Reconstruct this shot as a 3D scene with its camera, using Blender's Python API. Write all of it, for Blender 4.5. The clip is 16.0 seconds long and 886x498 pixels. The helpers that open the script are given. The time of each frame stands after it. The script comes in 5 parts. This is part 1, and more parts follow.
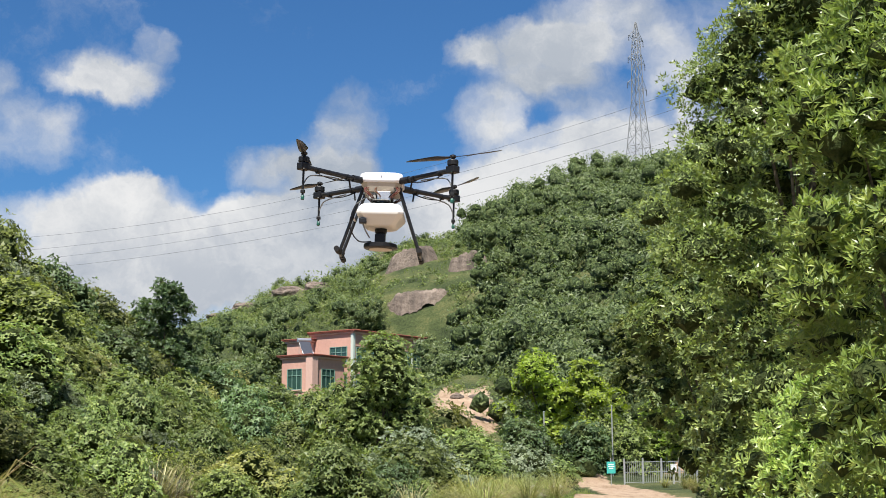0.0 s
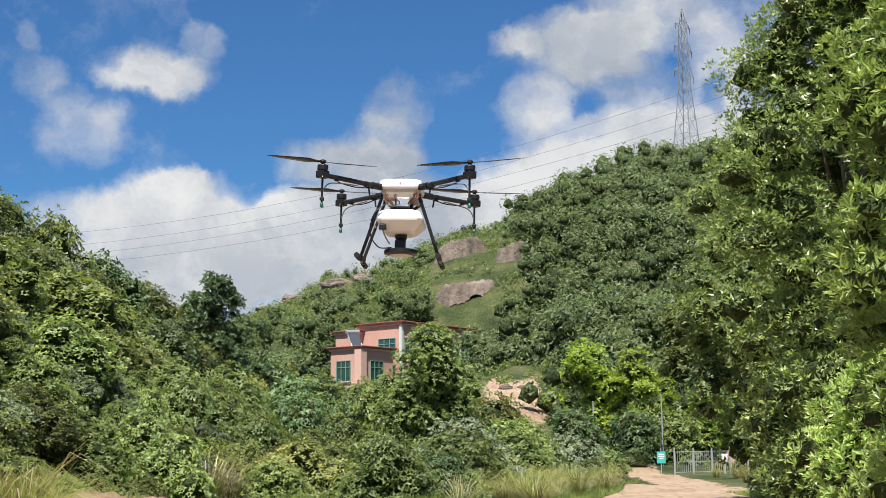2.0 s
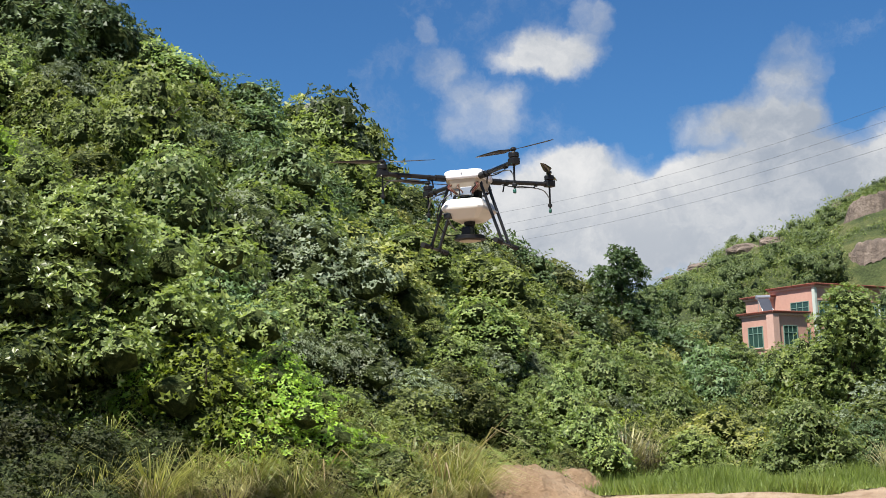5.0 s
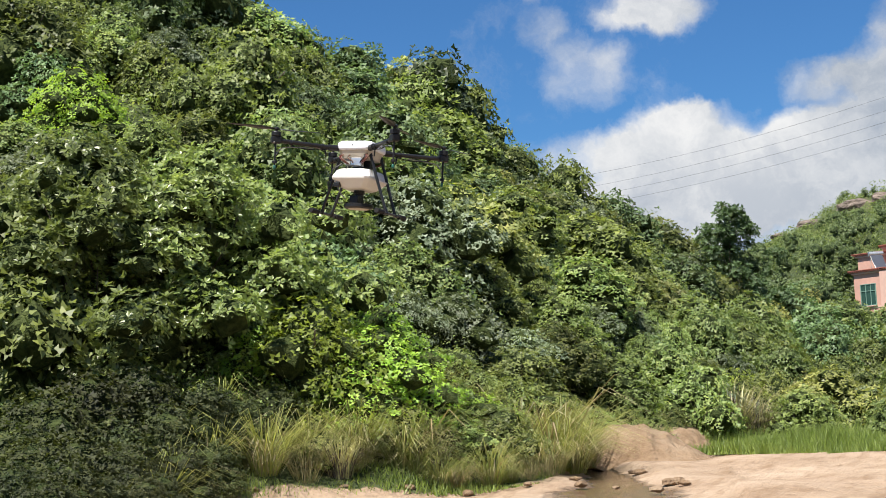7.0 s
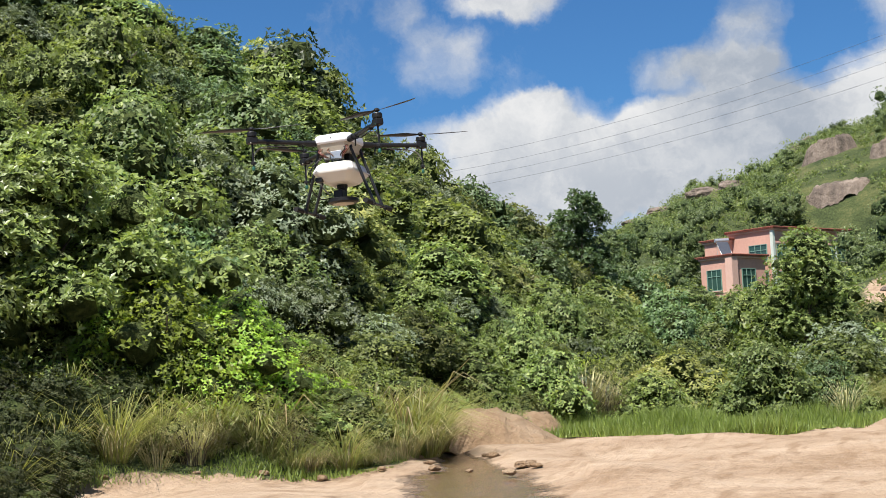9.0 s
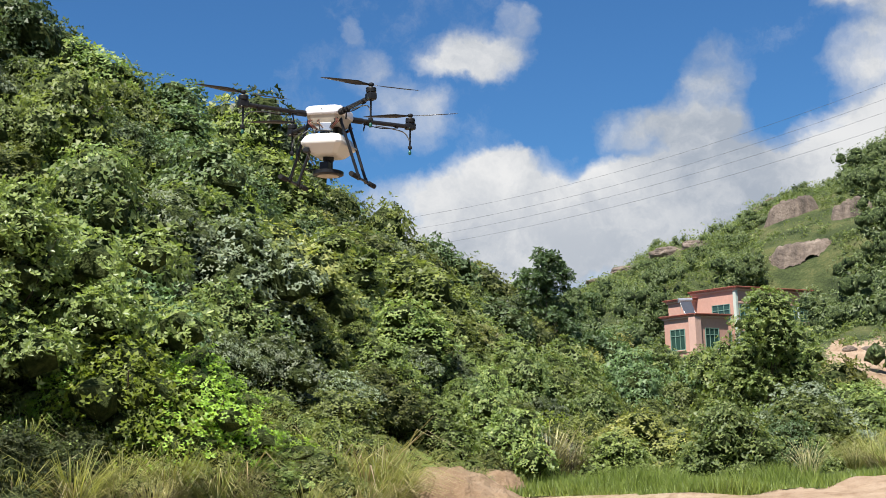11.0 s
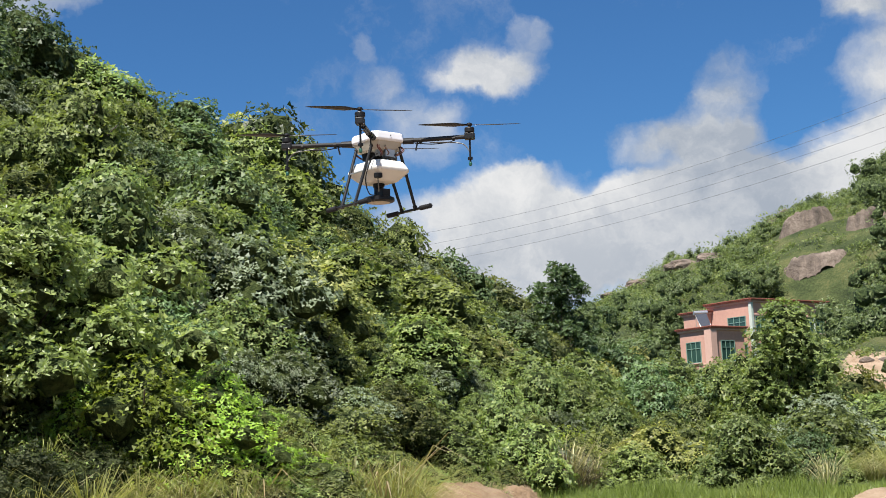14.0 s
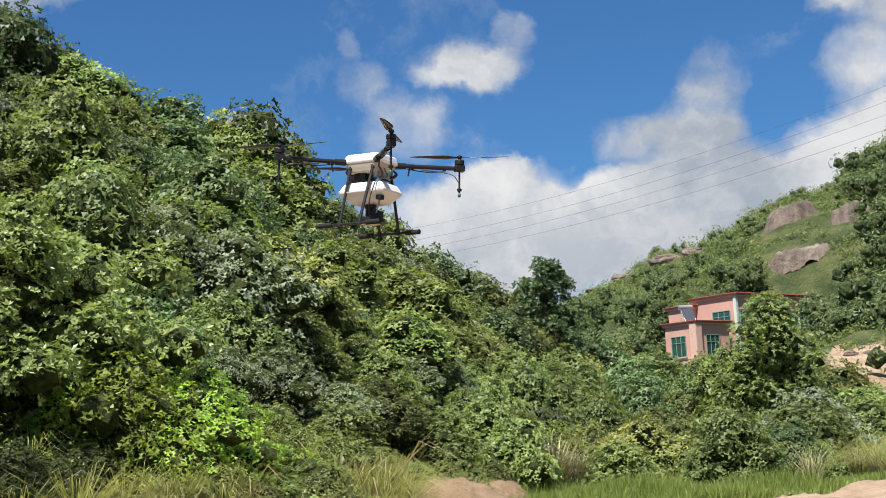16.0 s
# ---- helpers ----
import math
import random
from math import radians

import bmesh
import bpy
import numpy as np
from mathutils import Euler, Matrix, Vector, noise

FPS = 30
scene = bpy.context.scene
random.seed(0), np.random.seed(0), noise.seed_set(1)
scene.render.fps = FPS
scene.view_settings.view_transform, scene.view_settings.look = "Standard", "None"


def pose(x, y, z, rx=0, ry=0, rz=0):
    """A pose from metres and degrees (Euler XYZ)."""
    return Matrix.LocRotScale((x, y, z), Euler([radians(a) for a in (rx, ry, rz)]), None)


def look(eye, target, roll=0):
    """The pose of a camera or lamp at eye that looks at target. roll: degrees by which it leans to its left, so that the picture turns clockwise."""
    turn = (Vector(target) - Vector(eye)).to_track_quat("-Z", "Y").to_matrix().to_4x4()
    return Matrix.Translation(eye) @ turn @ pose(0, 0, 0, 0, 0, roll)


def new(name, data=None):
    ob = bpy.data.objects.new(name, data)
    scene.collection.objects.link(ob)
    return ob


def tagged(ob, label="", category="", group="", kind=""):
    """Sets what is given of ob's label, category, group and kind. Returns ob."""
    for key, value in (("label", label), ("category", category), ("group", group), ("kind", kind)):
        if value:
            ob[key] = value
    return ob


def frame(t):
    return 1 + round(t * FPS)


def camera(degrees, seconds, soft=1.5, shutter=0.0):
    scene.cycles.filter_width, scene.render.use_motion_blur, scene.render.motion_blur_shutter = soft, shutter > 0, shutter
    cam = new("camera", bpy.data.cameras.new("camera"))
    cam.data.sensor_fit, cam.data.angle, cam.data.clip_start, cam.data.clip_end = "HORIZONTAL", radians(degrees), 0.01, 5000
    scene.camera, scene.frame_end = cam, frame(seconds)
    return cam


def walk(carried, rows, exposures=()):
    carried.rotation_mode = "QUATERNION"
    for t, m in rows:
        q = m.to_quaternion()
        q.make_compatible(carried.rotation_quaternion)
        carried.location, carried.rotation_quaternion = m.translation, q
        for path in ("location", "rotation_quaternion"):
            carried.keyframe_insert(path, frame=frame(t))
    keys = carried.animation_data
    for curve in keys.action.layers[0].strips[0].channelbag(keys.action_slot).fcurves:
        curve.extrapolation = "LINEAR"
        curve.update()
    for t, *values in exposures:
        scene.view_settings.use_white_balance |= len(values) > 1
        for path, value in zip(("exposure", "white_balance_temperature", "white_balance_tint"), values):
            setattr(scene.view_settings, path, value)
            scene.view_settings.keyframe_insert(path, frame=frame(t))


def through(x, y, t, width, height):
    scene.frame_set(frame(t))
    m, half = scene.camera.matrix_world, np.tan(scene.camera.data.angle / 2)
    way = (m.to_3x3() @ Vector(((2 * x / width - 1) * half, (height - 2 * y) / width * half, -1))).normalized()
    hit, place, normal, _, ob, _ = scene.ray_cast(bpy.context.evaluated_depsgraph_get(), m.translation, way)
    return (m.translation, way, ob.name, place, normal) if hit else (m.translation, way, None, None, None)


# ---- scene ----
# The camera: held at eye height and turned after the aircraft.
cam = camera(35.9, 16.0, soft=0.8)
EYE = 1.6
PATH = [
    (0, 0.000, 9.000, 0.300),
    (0.5, 0.539, 9.117, 0.584),
    (1, 1.159, 9.088, 0.744),
    (1.5, 1.703, 8.922, 0.718),
    (2, 2.044, 8.639, 0.560),
    (2.5, 2.294, 8.240, 0.428),
    (3, 3.011, 7.762, 0.464),
    (3.5, 4.482, 7.158, 0.960),
    (4, 8.810, 6.948, 1.841),
    (4.5, 14.812, 7.399, 2.040),
    (5, 19.189, 7.826, 2.013),
    (5.2, 20.300, 7.808, 2.234),
    (7.3, 23.660, 6.074, 2.237),
    (7.5, 23.326, 5.893, 2.182),
    (8, 21.858, 5.556, 2.114),
    (8.5, 19.720, 5.411, 2.274),
    (9, 17.589, 5.460, 2.511),
    (9.2, 16.849, 5.495, 2.595),
    (11.3, 16.075, 8.306, 2.109),
    (11.5, 16.197, 8.614, 2.022),
    (12, 16.547, 9.084, 1.919),
    (12.5, 16.866, 9.183, 1.966),
    (13, 17.035, 8.983, 2.204),
    (13.5, 16.983, 8.714, 2.481),
    (14, 16.742, 8.470, 2.741),
    (14.5, 16.400, 8.316, 2.986),
    (15, 16.072, 8.279, 3.042),
    (15.5, 15.951, 8.262, 3.066),
    (16, 16.163, 8.258, 3.076),
]
# seconds, yaw, pitch, roll
walk(cam, [(t, pose(0, 0, EYE, 90 + pitch, roll, yaw)) for t, yaw, pitch, roll in PATH], exposures=[(0.0, 0.94), (3.0, 0.88), (4.2, 0.84), (5.2, 0.92), (7.3, 1.02), (8.5, 1.0), (9.2, 0.93), (11.3, 0.94), (16.0, 0.90)])

# ---- light ----
SUN_AZ, SUN_EL = 170.0, 61.0  # degrees to the left of straight ahead; above the horizon


def bearing(az, el=0.0):
    """Unit vector; az in degrees, positive to the left of +y."""
    a, e = radians(az), radians(el)
    return Vector((-math.sin(a) * math.cos(e), math.cos(a) * math.cos(e), math.sin(e)))


sun = new("sun", bpy.data.lights.new("sun", "SUN"))
sun.data.energy, sun.data.angle, sun.data.color = 5.0, radians(0.6), (1.0, 0.95, 0.87)
sun.matrix_world = look(bearing(SUN_AZ, SUN_EL) * 50, (0, 0, 0))

world = bpy.data.worlds.new("world")
scene.world = world
world.use_nodes = True


class Graph:
    """A small writer of shader nodes."""

    def __init__(self, tree):
        self.tree = tree
        tree.nodes.clear()

    def node(self, kind, ins=None, **props):
        n = self.tree.nodes.new(kind)
        for k, v in props.items():
            setattr(n, k, v)
        for k, v in (ins or {}).items():
            if hasattr(v, "is_output") or isinstance(v, bpy.types.NodeSocket):
                self.tree.links.new(v, n.inputs[k])
            else:
                n.inputs[k].default_value = v
        return n

    def math(self, op, a, b=0.0, c=0.0, clamp=False):
        n = self.node("ShaderNodeMath", {0: a, 1: b, 2: c}, operation=op, use_clamp=clamp)
        return n.outputs[0]

    def vec(self, op, a, b=(0, 0, 0)):
        n = self.node("ShaderNodeVectorMath", {0: a, 1: b}, operation=op)
        return n.outputs["Value"] if op in ("DOT_PRODUCT", "LENGTH", "DISTANCE") else n.outputs["Vector"]

    def scale(self, a, s):
        n = self.node("ShaderNodeVectorMath", {0: a}, operation="SCALE")
        if isinstance(s, bpy.types.NodeSocket):
            self.tree.links.new(s, n.inputs["Scale"])
        else:
            n.inputs["Scale"].default_value = s
        return n.outputs["Vector"]

    def remap(self, v, a, b, c=0.0, d=1.0, smooth=False):
        n = self.node("ShaderNodeMapRange", {0: v, 1: a, 2: b, 3: c, 4: d}, interpolation_type="SMOOTHSTEP" if smooth else "LINEAR")
        return n.outputs[0]

    def noise(self, vector, scale, detail=4.0, rough=0.55, colour=False):
        n = self.node("ShaderNodeTexNoise", {"Vector": vector, "Scale": scale, "Detail": detail, "Roughness": rough})
        return n.outputs["Color" if colour else 0]

    def ramp(self, v, stops):
        n = self.node("ShaderNodeValToRGB", {0: v})
        e = n.color_ramp.elements
        while len(e) < len(stops):
            e.new(0.5)
        for item, (p, c) in zip(e, stops):
            item.position, item.color = p, (*c, 1)
        return n.outputs[0]

    def mix(self, f, a, b, blend="MIX"):
        n = self.node("ShaderNodeMix", data_type="RGBA", blend_type=blend)
        for k, v in ((0, f), (6, a), (7, b)):
            if isinstance(v, bpy.types.NodeSocket):
                self.tree.links.new(v, n.inputs[k])
            else:
                n.inputs[k].default_value = v if k == 0 else (*v, 1) if len(v) == 3 else v
        return n.outputs[2]


# Clouds, each a patch of sky: azimuth, elevation, half width, half height (degrees), weight, greyness.
CLOUDS = [
    (14.2, 15.7, 2.5, 1.1, 0.70, 0.25),
    (12.2, 17.2, 0.9, 0.9, 0.60, 0.20),
    (14.0, 15.9, 1.7, 1.3, 0.60, 0.15),
    (15.6, 15.2, 1.1, 0.6, 0.50, 0.30),
    (17.2, 13.0, 1.7, 1.5, 0.46, 0.35),
    (17.9, 14.3, 0.9, 0.9, 0.30, 0.30),
    (16.0, 13.7, 0.9, 0.7, 0.26, 0.30),
    (13.5, 9.8, 3.3, 1.9, 1.10, 0.00),
    (16.6, 9.2, 3.2, 1.6, 0.90, 0.20),
    (10.7, 8.5, 2.8, 1.9, 1.00, 0.10),
    (8.2, 9.2, 1.9, 2.1, 0.95, 0.05),
    (13.4, 11.2, 1.5, 0.7, 0.70, 0.00),
    (8.5, 10.8, 0.9, 0.9, 0.60, 0.00),
    (5.3, 11.1, 2.8, 2.3, 0.90, 0.80),
    (4.2, 14.9, 1.3, 1.3, 0.60, 0.60),
    (7.8, 12.7, 1.6, 0.9, 0.55, 0.40),
    (4.6, 13.1, 1.9, 1.6, 0.65, 0.70),
    (4.8, 8.8, 4.5, 2.5, 1.00, 0.70),
    (12.5, 7.0, 8.5, 1.7, 1.10, 0.45),
    (2.0, 9.5, 3.5, 2.1, 0.80, 0.50),
    (-4.2, 17.0, 3.5, 1.5, 1.00, 0.45),
    (-6.9, 18.1, 3.1, 1.7, 0.90, 0.30),
    (-1.2, 17.2, 1.3, 0.8, 0.60, 0.30),
    (-2.0, 14.4, 1.7, 1.2, 0.75, 0.15),
    (-5.8, 12.8, 4.5, 1.9, 0.85, 0.35),
    (-9.9, 16.1, 1.2, 1.7, 0.60, 0.30),
    (-8.9, 13.0, 3.3, 1.9, 0.90, 0.20),
    (-2.6, 11.6, 3.7, 1.4, 0.85, 0.10),
    (-0.9, 10.1, 2.9, 1.5, 0.85, 0.15),
    (-5.3, 15.4, 3.2, 0.9, 0.60, 0.90),
    (-4.3, 14.5, 0.7, 0.6, -0.45, 0.00),
    (-9.7, 14.9, 0.5, 0.8, -0.60, 0.00),
    (-12.5, 15.4, 3.2, 4.0, 0.60, 0.30),
    (2.2, 17.9, 3.5, 1.6, -0.40, 0.00),
    (1.9, 13.2, 1.0, 1.5, -0.50, 0.00),
    (8.3, 15.3, 2.7, 2.1, -0.50, 0.00),
    (10.8, 13.3, 2.4, 1.6, -0.50, 0.00),
    (33.6, 18.9, 2.4, 1.1, 0.90, 0.30),
    (19.4, 16.8, 0.5, 0.6, 0.40, 0.30),
    (18.8, 15.2, 0.9, 1.0, 0.50, 0.40),
    (26.8, 17.1, 5.3, 2.1, -0.60, 0.00),
]


def build_sky():
    g = Graph(world.node_tree)
    sky = g.node("ShaderNodeTexSky", sky_type="NISHITA", sun_disc=False, sun_elevation=radians(SUN_EL), sun_rotation=radians(-SUN_AZ),
                 altitude=100.0, air_density=1.0, dust_density=0.35, ozone_density=2.5)
    way = g.node("ShaderNodeTexCoord").outputs["Generated"]
    # ragged edges: bend the direction a little by noise before asking where the clouds are
    bend = g.vec("SUBTRACT", g.noise(way, 9.0, 6.0, 0.62, colour=True), (0.5, 0.5, 0.5))
    fine = g.vec("SUBTRACT", g.noise(way, 45.0, 4.0, 0.6, colour=True), (0.5, 0.5, 0.5))
    bent = g.vec("ADD", way, g.vec("ADD", g.scale(bend, 0.045), g.scale(fine, 0.020)))
    total = dull = None
    for az, el, w, h, k, grey in CLOUDS:
        c = bearing(az, el)
        right, up = bearing(az - 90), bearing(az, el + 90)
        d = g.vec("SUBTRACT", bent, tuple(c))
        a = g.math("MULTIPLY", g.vec("DOT_PRODUCT", d, tuple(right)), 57.3 / w)
        b = g.math("MULTIPLY", g.vec("DOT_PRODUCT", d, tuple(up)), 57.3 / h)
        along = g.math("MULTIPLY", g.vec("DOT_PRODUCT", d, tuple(c)), 9.0)
        r2 = g.math("ADD", g.math("MULTIPLY", along, along), g.math("MULTIPLY_ADD", a, a, g.math("MULTIPLY", b, b)))
        blob = g.math("MULTIPLY", g.remap(r2, 0.0, 1.6, 1.0, 0.0, True), k)
        total = blob if total is None else g.math("ADD", total, blob)
        if grey:
            dull = g.math("MULTIPLY", blob, grey) if dull is None else g.math("MULTIPLY_ADD", blob, grey, dull)
    # scattered cloud all round, outside the part that is described above
    wide = g.noise(way, 3.2, 7.0, 0.6)
    ahead = g.vec("DOT_PRODUCT", way, tuple(bearing(9, 14)))
    away = g.remap(ahead, 0.90, 0.80, 0.0, 1.0, True)
    total = g.math("ADD", total, g.math("MULTIPLY", g.remap(wide, 0.5, 0.62, 0.0, 0.9, True), away))
    puff = g.noise(bent, 16.0, 8.0, 0.66)
    dense = g.math("ADD", total, g.math("MULTIPLY_ADD", puff, 1.5, -0.78))
    cover = g.math("POWER", g.remap(dense, -0.02, 1.05, 0.0, 1.0), 1.25)
    # bright tops and grey bellies
    shade = g.remap(g.noise(g.vec("ADD", bent, (0.0, 0.0, -0.02)), 13.0, 8.0, 0.65), 0.36, 0.66, 0.0, 1.0, True)
    belly = g.math("DIVIDE", dull, g.math("MAXIMUM", total, 0.25), clamp=True)
    f = g.math("MULTIPLY_ADD", belly, 0.75, g.math("MULTIPLY", g.math("SUBTRACT", 1.0, shade), 0.55), clamp=True)
    tone = g.mix(f, (1.0, 1.0, 1.0), (0.47, 0.53, 0.62))
    blue = g.mix(1.0, sky.outputs[0], (0.48, 0.90, 1.30), "MULTIPLY")
    sky_b = g.node("ShaderNodeBackground", {"Color": blue, "Strength": 0.044})
    cloud_b = g.node("ShaderNodeBackground", {"Color": tone, "Strength": 0.45})
    both = g.node("ShaderNodeMixShader", {0: cover, 1: sky_b.outputs[0], 2: cloud_b.outputs[0]})
    out = g.node("ShaderNodeOutputWorld", {"Surface": both.outputs[0]})


build_sky()

# ---- materials ----
MATS = {}


def material(name):
    m = bpy.data.materials.new(name)
    m.use_nodes = True
    g = Graph(m.node_tree)
    MATS[name] = m
    return m, g


def finish(g, colour, rough=0.6, metal=0.0, bump=None, strength=0.3, dist=0.02, spec=0.5):
    b = g.node("ShaderNodeBsdfPrincipled", {"Base Color": colour if isinstance(colour, bpy.types.NodeSocket) else (*colour, 1), "Roughness": rough, "Metallic": metal,
                                            "Specular IOR Level": spec})
    if bump is not None:
        n = g.node("ShaderNodeBump", {"Height": bump, "Strength": strength, "Distance": dist})
        g.tree.links.new(n.outputs[0], b.inputs["Normal"])
    g.node("ShaderNodeOutputMaterial", {"Surface": b.outputs[0]})
    return b


def place_of(g):
    return g.node("ShaderNodeNewGeometry").outputs["Position"]


def leaf_material(name, dark, light, tip, through=0.35, rough=0.5):
    """Leaves: colour varies from plant to plant, from leaf to leaf and in broad patches."""
    m, g = material(name)
    each = g.node("ShaderNodeNewGeometry").outputs["Random Per Island"]
    plant = g.node("ShaderNodeObjectInfo").outputs["Random"]
    patch = g.noise(place_of(g), 0.9, 3.0)
    f = g.math("ADD", g.math("MULTIPLY_ADD", each, 0.5, 0.14), g.math("MULTIPLY_ADD", patch, 0.9, -0.40))
    f = g.math("ADD", f, g.math("MULTIPLY_ADD", plant, 0.5, -0.25), clamp=True)
    col = g.ramp(f, [(0.0, dark), (0.6, light), (1.0, tip)])
    hue = g.node("ShaderNodeHueSaturation", {"Hue": g.remap(plant, 0, 1, 0.462, 0.522), "Saturation": g.remap(each, 0, 1, 0.85, 1.08), "Value": g.remap(g.math("FRACT", g.math("MULTIPLY", plant, 7.31)), 0, 1, 0.70, 1.30), "Color": col}).outputs[0]
    b = g.node("ShaderNodeBsdfPrincipled", {"Base Color": hue, "Roughness": rough, "Specular IOR Level": 0.45})
    t = g.node("ShaderNodeBsdfTranslucent", {"Color": g.mix(1.0, hue, (1.25, 1.3, 0.75), "MULTIPLY")})
    s = g.node("ShaderNodeMixShader", {0: through, 1: b.outputs[0], 2: t.outputs[0]})
    g.node("ShaderNodeOutputMaterial", {"Surface": s.outputs[0]})
    return m


leaf_material("leaf_mid", (0.087, 0.128, 0.034), (0.204, 0.268, 0.076), (0.402, 0.420, 0.160), 0.4)
leaf_material("leaf_dark", (0.053, 0.097, 0.036), (0.124, 0.194, 0.074), (0.232, 0.302, 0.141), 0.3)
leaf_material("leaf_olive", (0.110, 0.128, 0.035), (0.256, 0.277, 0.084), (0.437, 0.405, 0.178), 0.4)
leaf_material("leaf_grey", (0.098, 0.132, 0.072), (0.204, 0.250, 0.153), (0.358, 0.392, 0.279), 0.3)
leaf_material("leaf_lime", (0.165, 0.250, 0.032), (0.290, 0.420, 0.055), (0.420, 0.540, 0.110), 0.45)
leaf_material("leaf_near", (0.150, 0.210, 0.046), (0.310, 0.400, 0.098), (0.540, 0.580, 0.200), 0.4, 0.36)
leaf_material("leaf_tall", (0.075, 0.115, 0.033), (0.180, 0.245, 0.070), (0.400, 0.440, 0.170), 0.35, 0.34)
leaf_material("leaf_glossy", (0.100, 0.150, 0.046), (0.225, 0.300, 0.100), (0.470, 0.520, 0.225), 0.4, 0.34)
# Weed leaves darkened to paint in the deep shade at the slope's foot.
leaf_material("leaf_weed_shaded", (0.022, 0.032, 0.008), (0.050, 0.066, 0.017), (0.110, 0.115, 0.040), 0.35, 0.7)
# Darkest leaf tone: for the dark trees, and as painted shade in the hollow.
leaf_material("leaf_darkest", (0.028, 0.050, 0.019), (0.060, 0.098, 0.036), (0.115, 0.155, 0.066), 0.3)
leaf_material("blade_verge", (0.150, 0.220, 0.042), (0.290, 0.390, 0.085), (0.440, 0.500, 0.160), 0.4, 0.5)
leaf_material("leaf_far", (0.062, 0.096, 0.036), (0.132, 0.182, 0.070), (0.235, 0.270, 0.124), 0.35)
leaf_material("blade_green", (0.130, 0.158, 0.042), (0.285, 0.305, 0.095), (0.500, 0.475, 0.220), 0.4, 0.5)
leaf_material("dead_wood", (0.060, 0.045, 0.036), (0.130, 0.100, 0.080), (0.230, 0.190, 0.155), 0.1, 0.8)
leaf_material("blade_dry", (0.190, 0.160, 0.080), (0.350, 0.310, 0.165), (0.520, 0.470, 0.290), 0.3, 0.6)

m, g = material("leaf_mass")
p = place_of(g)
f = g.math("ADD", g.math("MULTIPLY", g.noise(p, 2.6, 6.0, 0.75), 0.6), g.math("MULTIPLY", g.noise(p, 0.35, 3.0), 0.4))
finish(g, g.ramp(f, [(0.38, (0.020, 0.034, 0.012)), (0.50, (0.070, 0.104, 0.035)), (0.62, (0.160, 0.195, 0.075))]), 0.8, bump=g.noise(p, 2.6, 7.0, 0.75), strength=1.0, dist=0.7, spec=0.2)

# Dark fill inside the crowns, standing in for shade between the leaves.
m, g = material("twigs_and_gap_shade")
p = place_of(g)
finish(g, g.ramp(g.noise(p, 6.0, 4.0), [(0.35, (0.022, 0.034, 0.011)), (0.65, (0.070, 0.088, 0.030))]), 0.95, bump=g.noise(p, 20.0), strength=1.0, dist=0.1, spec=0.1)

m, g = material("bark")
p = place_of(g)
finish(g, g.ramp(g.noise(p, 14.0, 5.0), [(0.3, (0.05, 0.038, 0.026)), (0.7, (0.17, 0.135, 0.10))]), 0.9, bump=g.noise(p, 40.0), strength=0.6)

m, g = material("valley")
p = place_of(g)
f = g.math("ADD", g.math("MULTIPLY", g.noise(p, 0.22, 5.0), 0.6), g.math("MULTIPLY", g.noise(p, 3.5, 5.0, 0.7), 0.4))
green = g.ramp(f, [(0.38, (0.020, 0.030, 0.011)), (0.49, (0.048, 0.064, 0.022)), (0.58, (0.090, 0.096, 0.036)), (0.70, (0.145, 0.122, 0.066))])
f = g.math("ADD", g.math("MULTIPLY", g.noise(p, 0.35, 6.0, 0.6), 0.65), g.math("MULTIPLY", g.noise(p, 7.0, 5.0, 0.7), 0.35))
pale = g.ramp(f, [(0.30, (0.20, 0.130, 0.078)), (0.45, (0.31, 0.222, 0.152)), (0.58, (0.385, 0.290, 0.208)), (0.75, (0.46, 0.365, 0.28))])
tracks = g.noise(g.vec("MULTIPLY", p, (1.6, 0.35, 1.0)), 1.4, 5.0, 0.6)
pale = g.mix(g.remap(tracks, 0.50, 0.66, 0.0, 0.75), pale, (0.215, 0.140, 0.085))
damp = g.node("ShaderNodeAttribute", attribute_name="damp").outputs["Fac"]
edge = g.noise(p, 1.1, 5.0, 0.65)
wet = g.remap(g.math("ADD", damp, g.math("MULTIPLY_ADD", edge, 0.7, -0.35)), 0.40, 0.60, 0.0, 1.0, True)
pale = g.mix(g.math("MULTIPLY", wet, 0.85), pale, (0.105, 0.066, 0.036))
bare = g.node("ShaderNodeAttribute", attribute_name="bare").outputs["Fac"]
k = g.remap(g.math("ADD", bare, g.math("MULTIPLY_ADD", g.noise(p, 1.7, 6.0, 0.7), 0.9, -0.45)), 0.42, 0.58, 0.0, 1.0, True)
lumps = g.math("ADD", g.noise(p, 1.2, 6.0, 0.65), g.math("MULTIPLY_ADD", tracks, 0.6, g.math("MULTIPLY", g.noise(p, 16.0, 4.0), 0.2)))
finish(g, g.mix(k, green, pale), g.remap(wet, 0.3, 1.0, 0.95, 0.14), bump=g.math("MULTIPLY", lumps, g.remap(wet, 0.0, 1.0, 1.0, 0.12)), strength=0.9, dist=0.25, spec=0.25)

m, g = material("clay")
p = place_of(g)
f = g.math("ADD", g.math("MULTIPLY", g.noise(p, 0.6, 5.0), 0.6), g.math("MULTIPLY", g.noise(p, 5.0, 5.0, 0.7), 0.4))
finish(g, g.ramp(f, [(0.3, (0.19, 0.115, 0.062)), (0.5, (0.34, 0.235, 0.150)), (0.7, (0.44, 0.335, 0.235))]), 0.95, bump=g.noise(p, 3.0, 7.0, 0.7), strength=1.0, dist=0.3, spec=0.15)

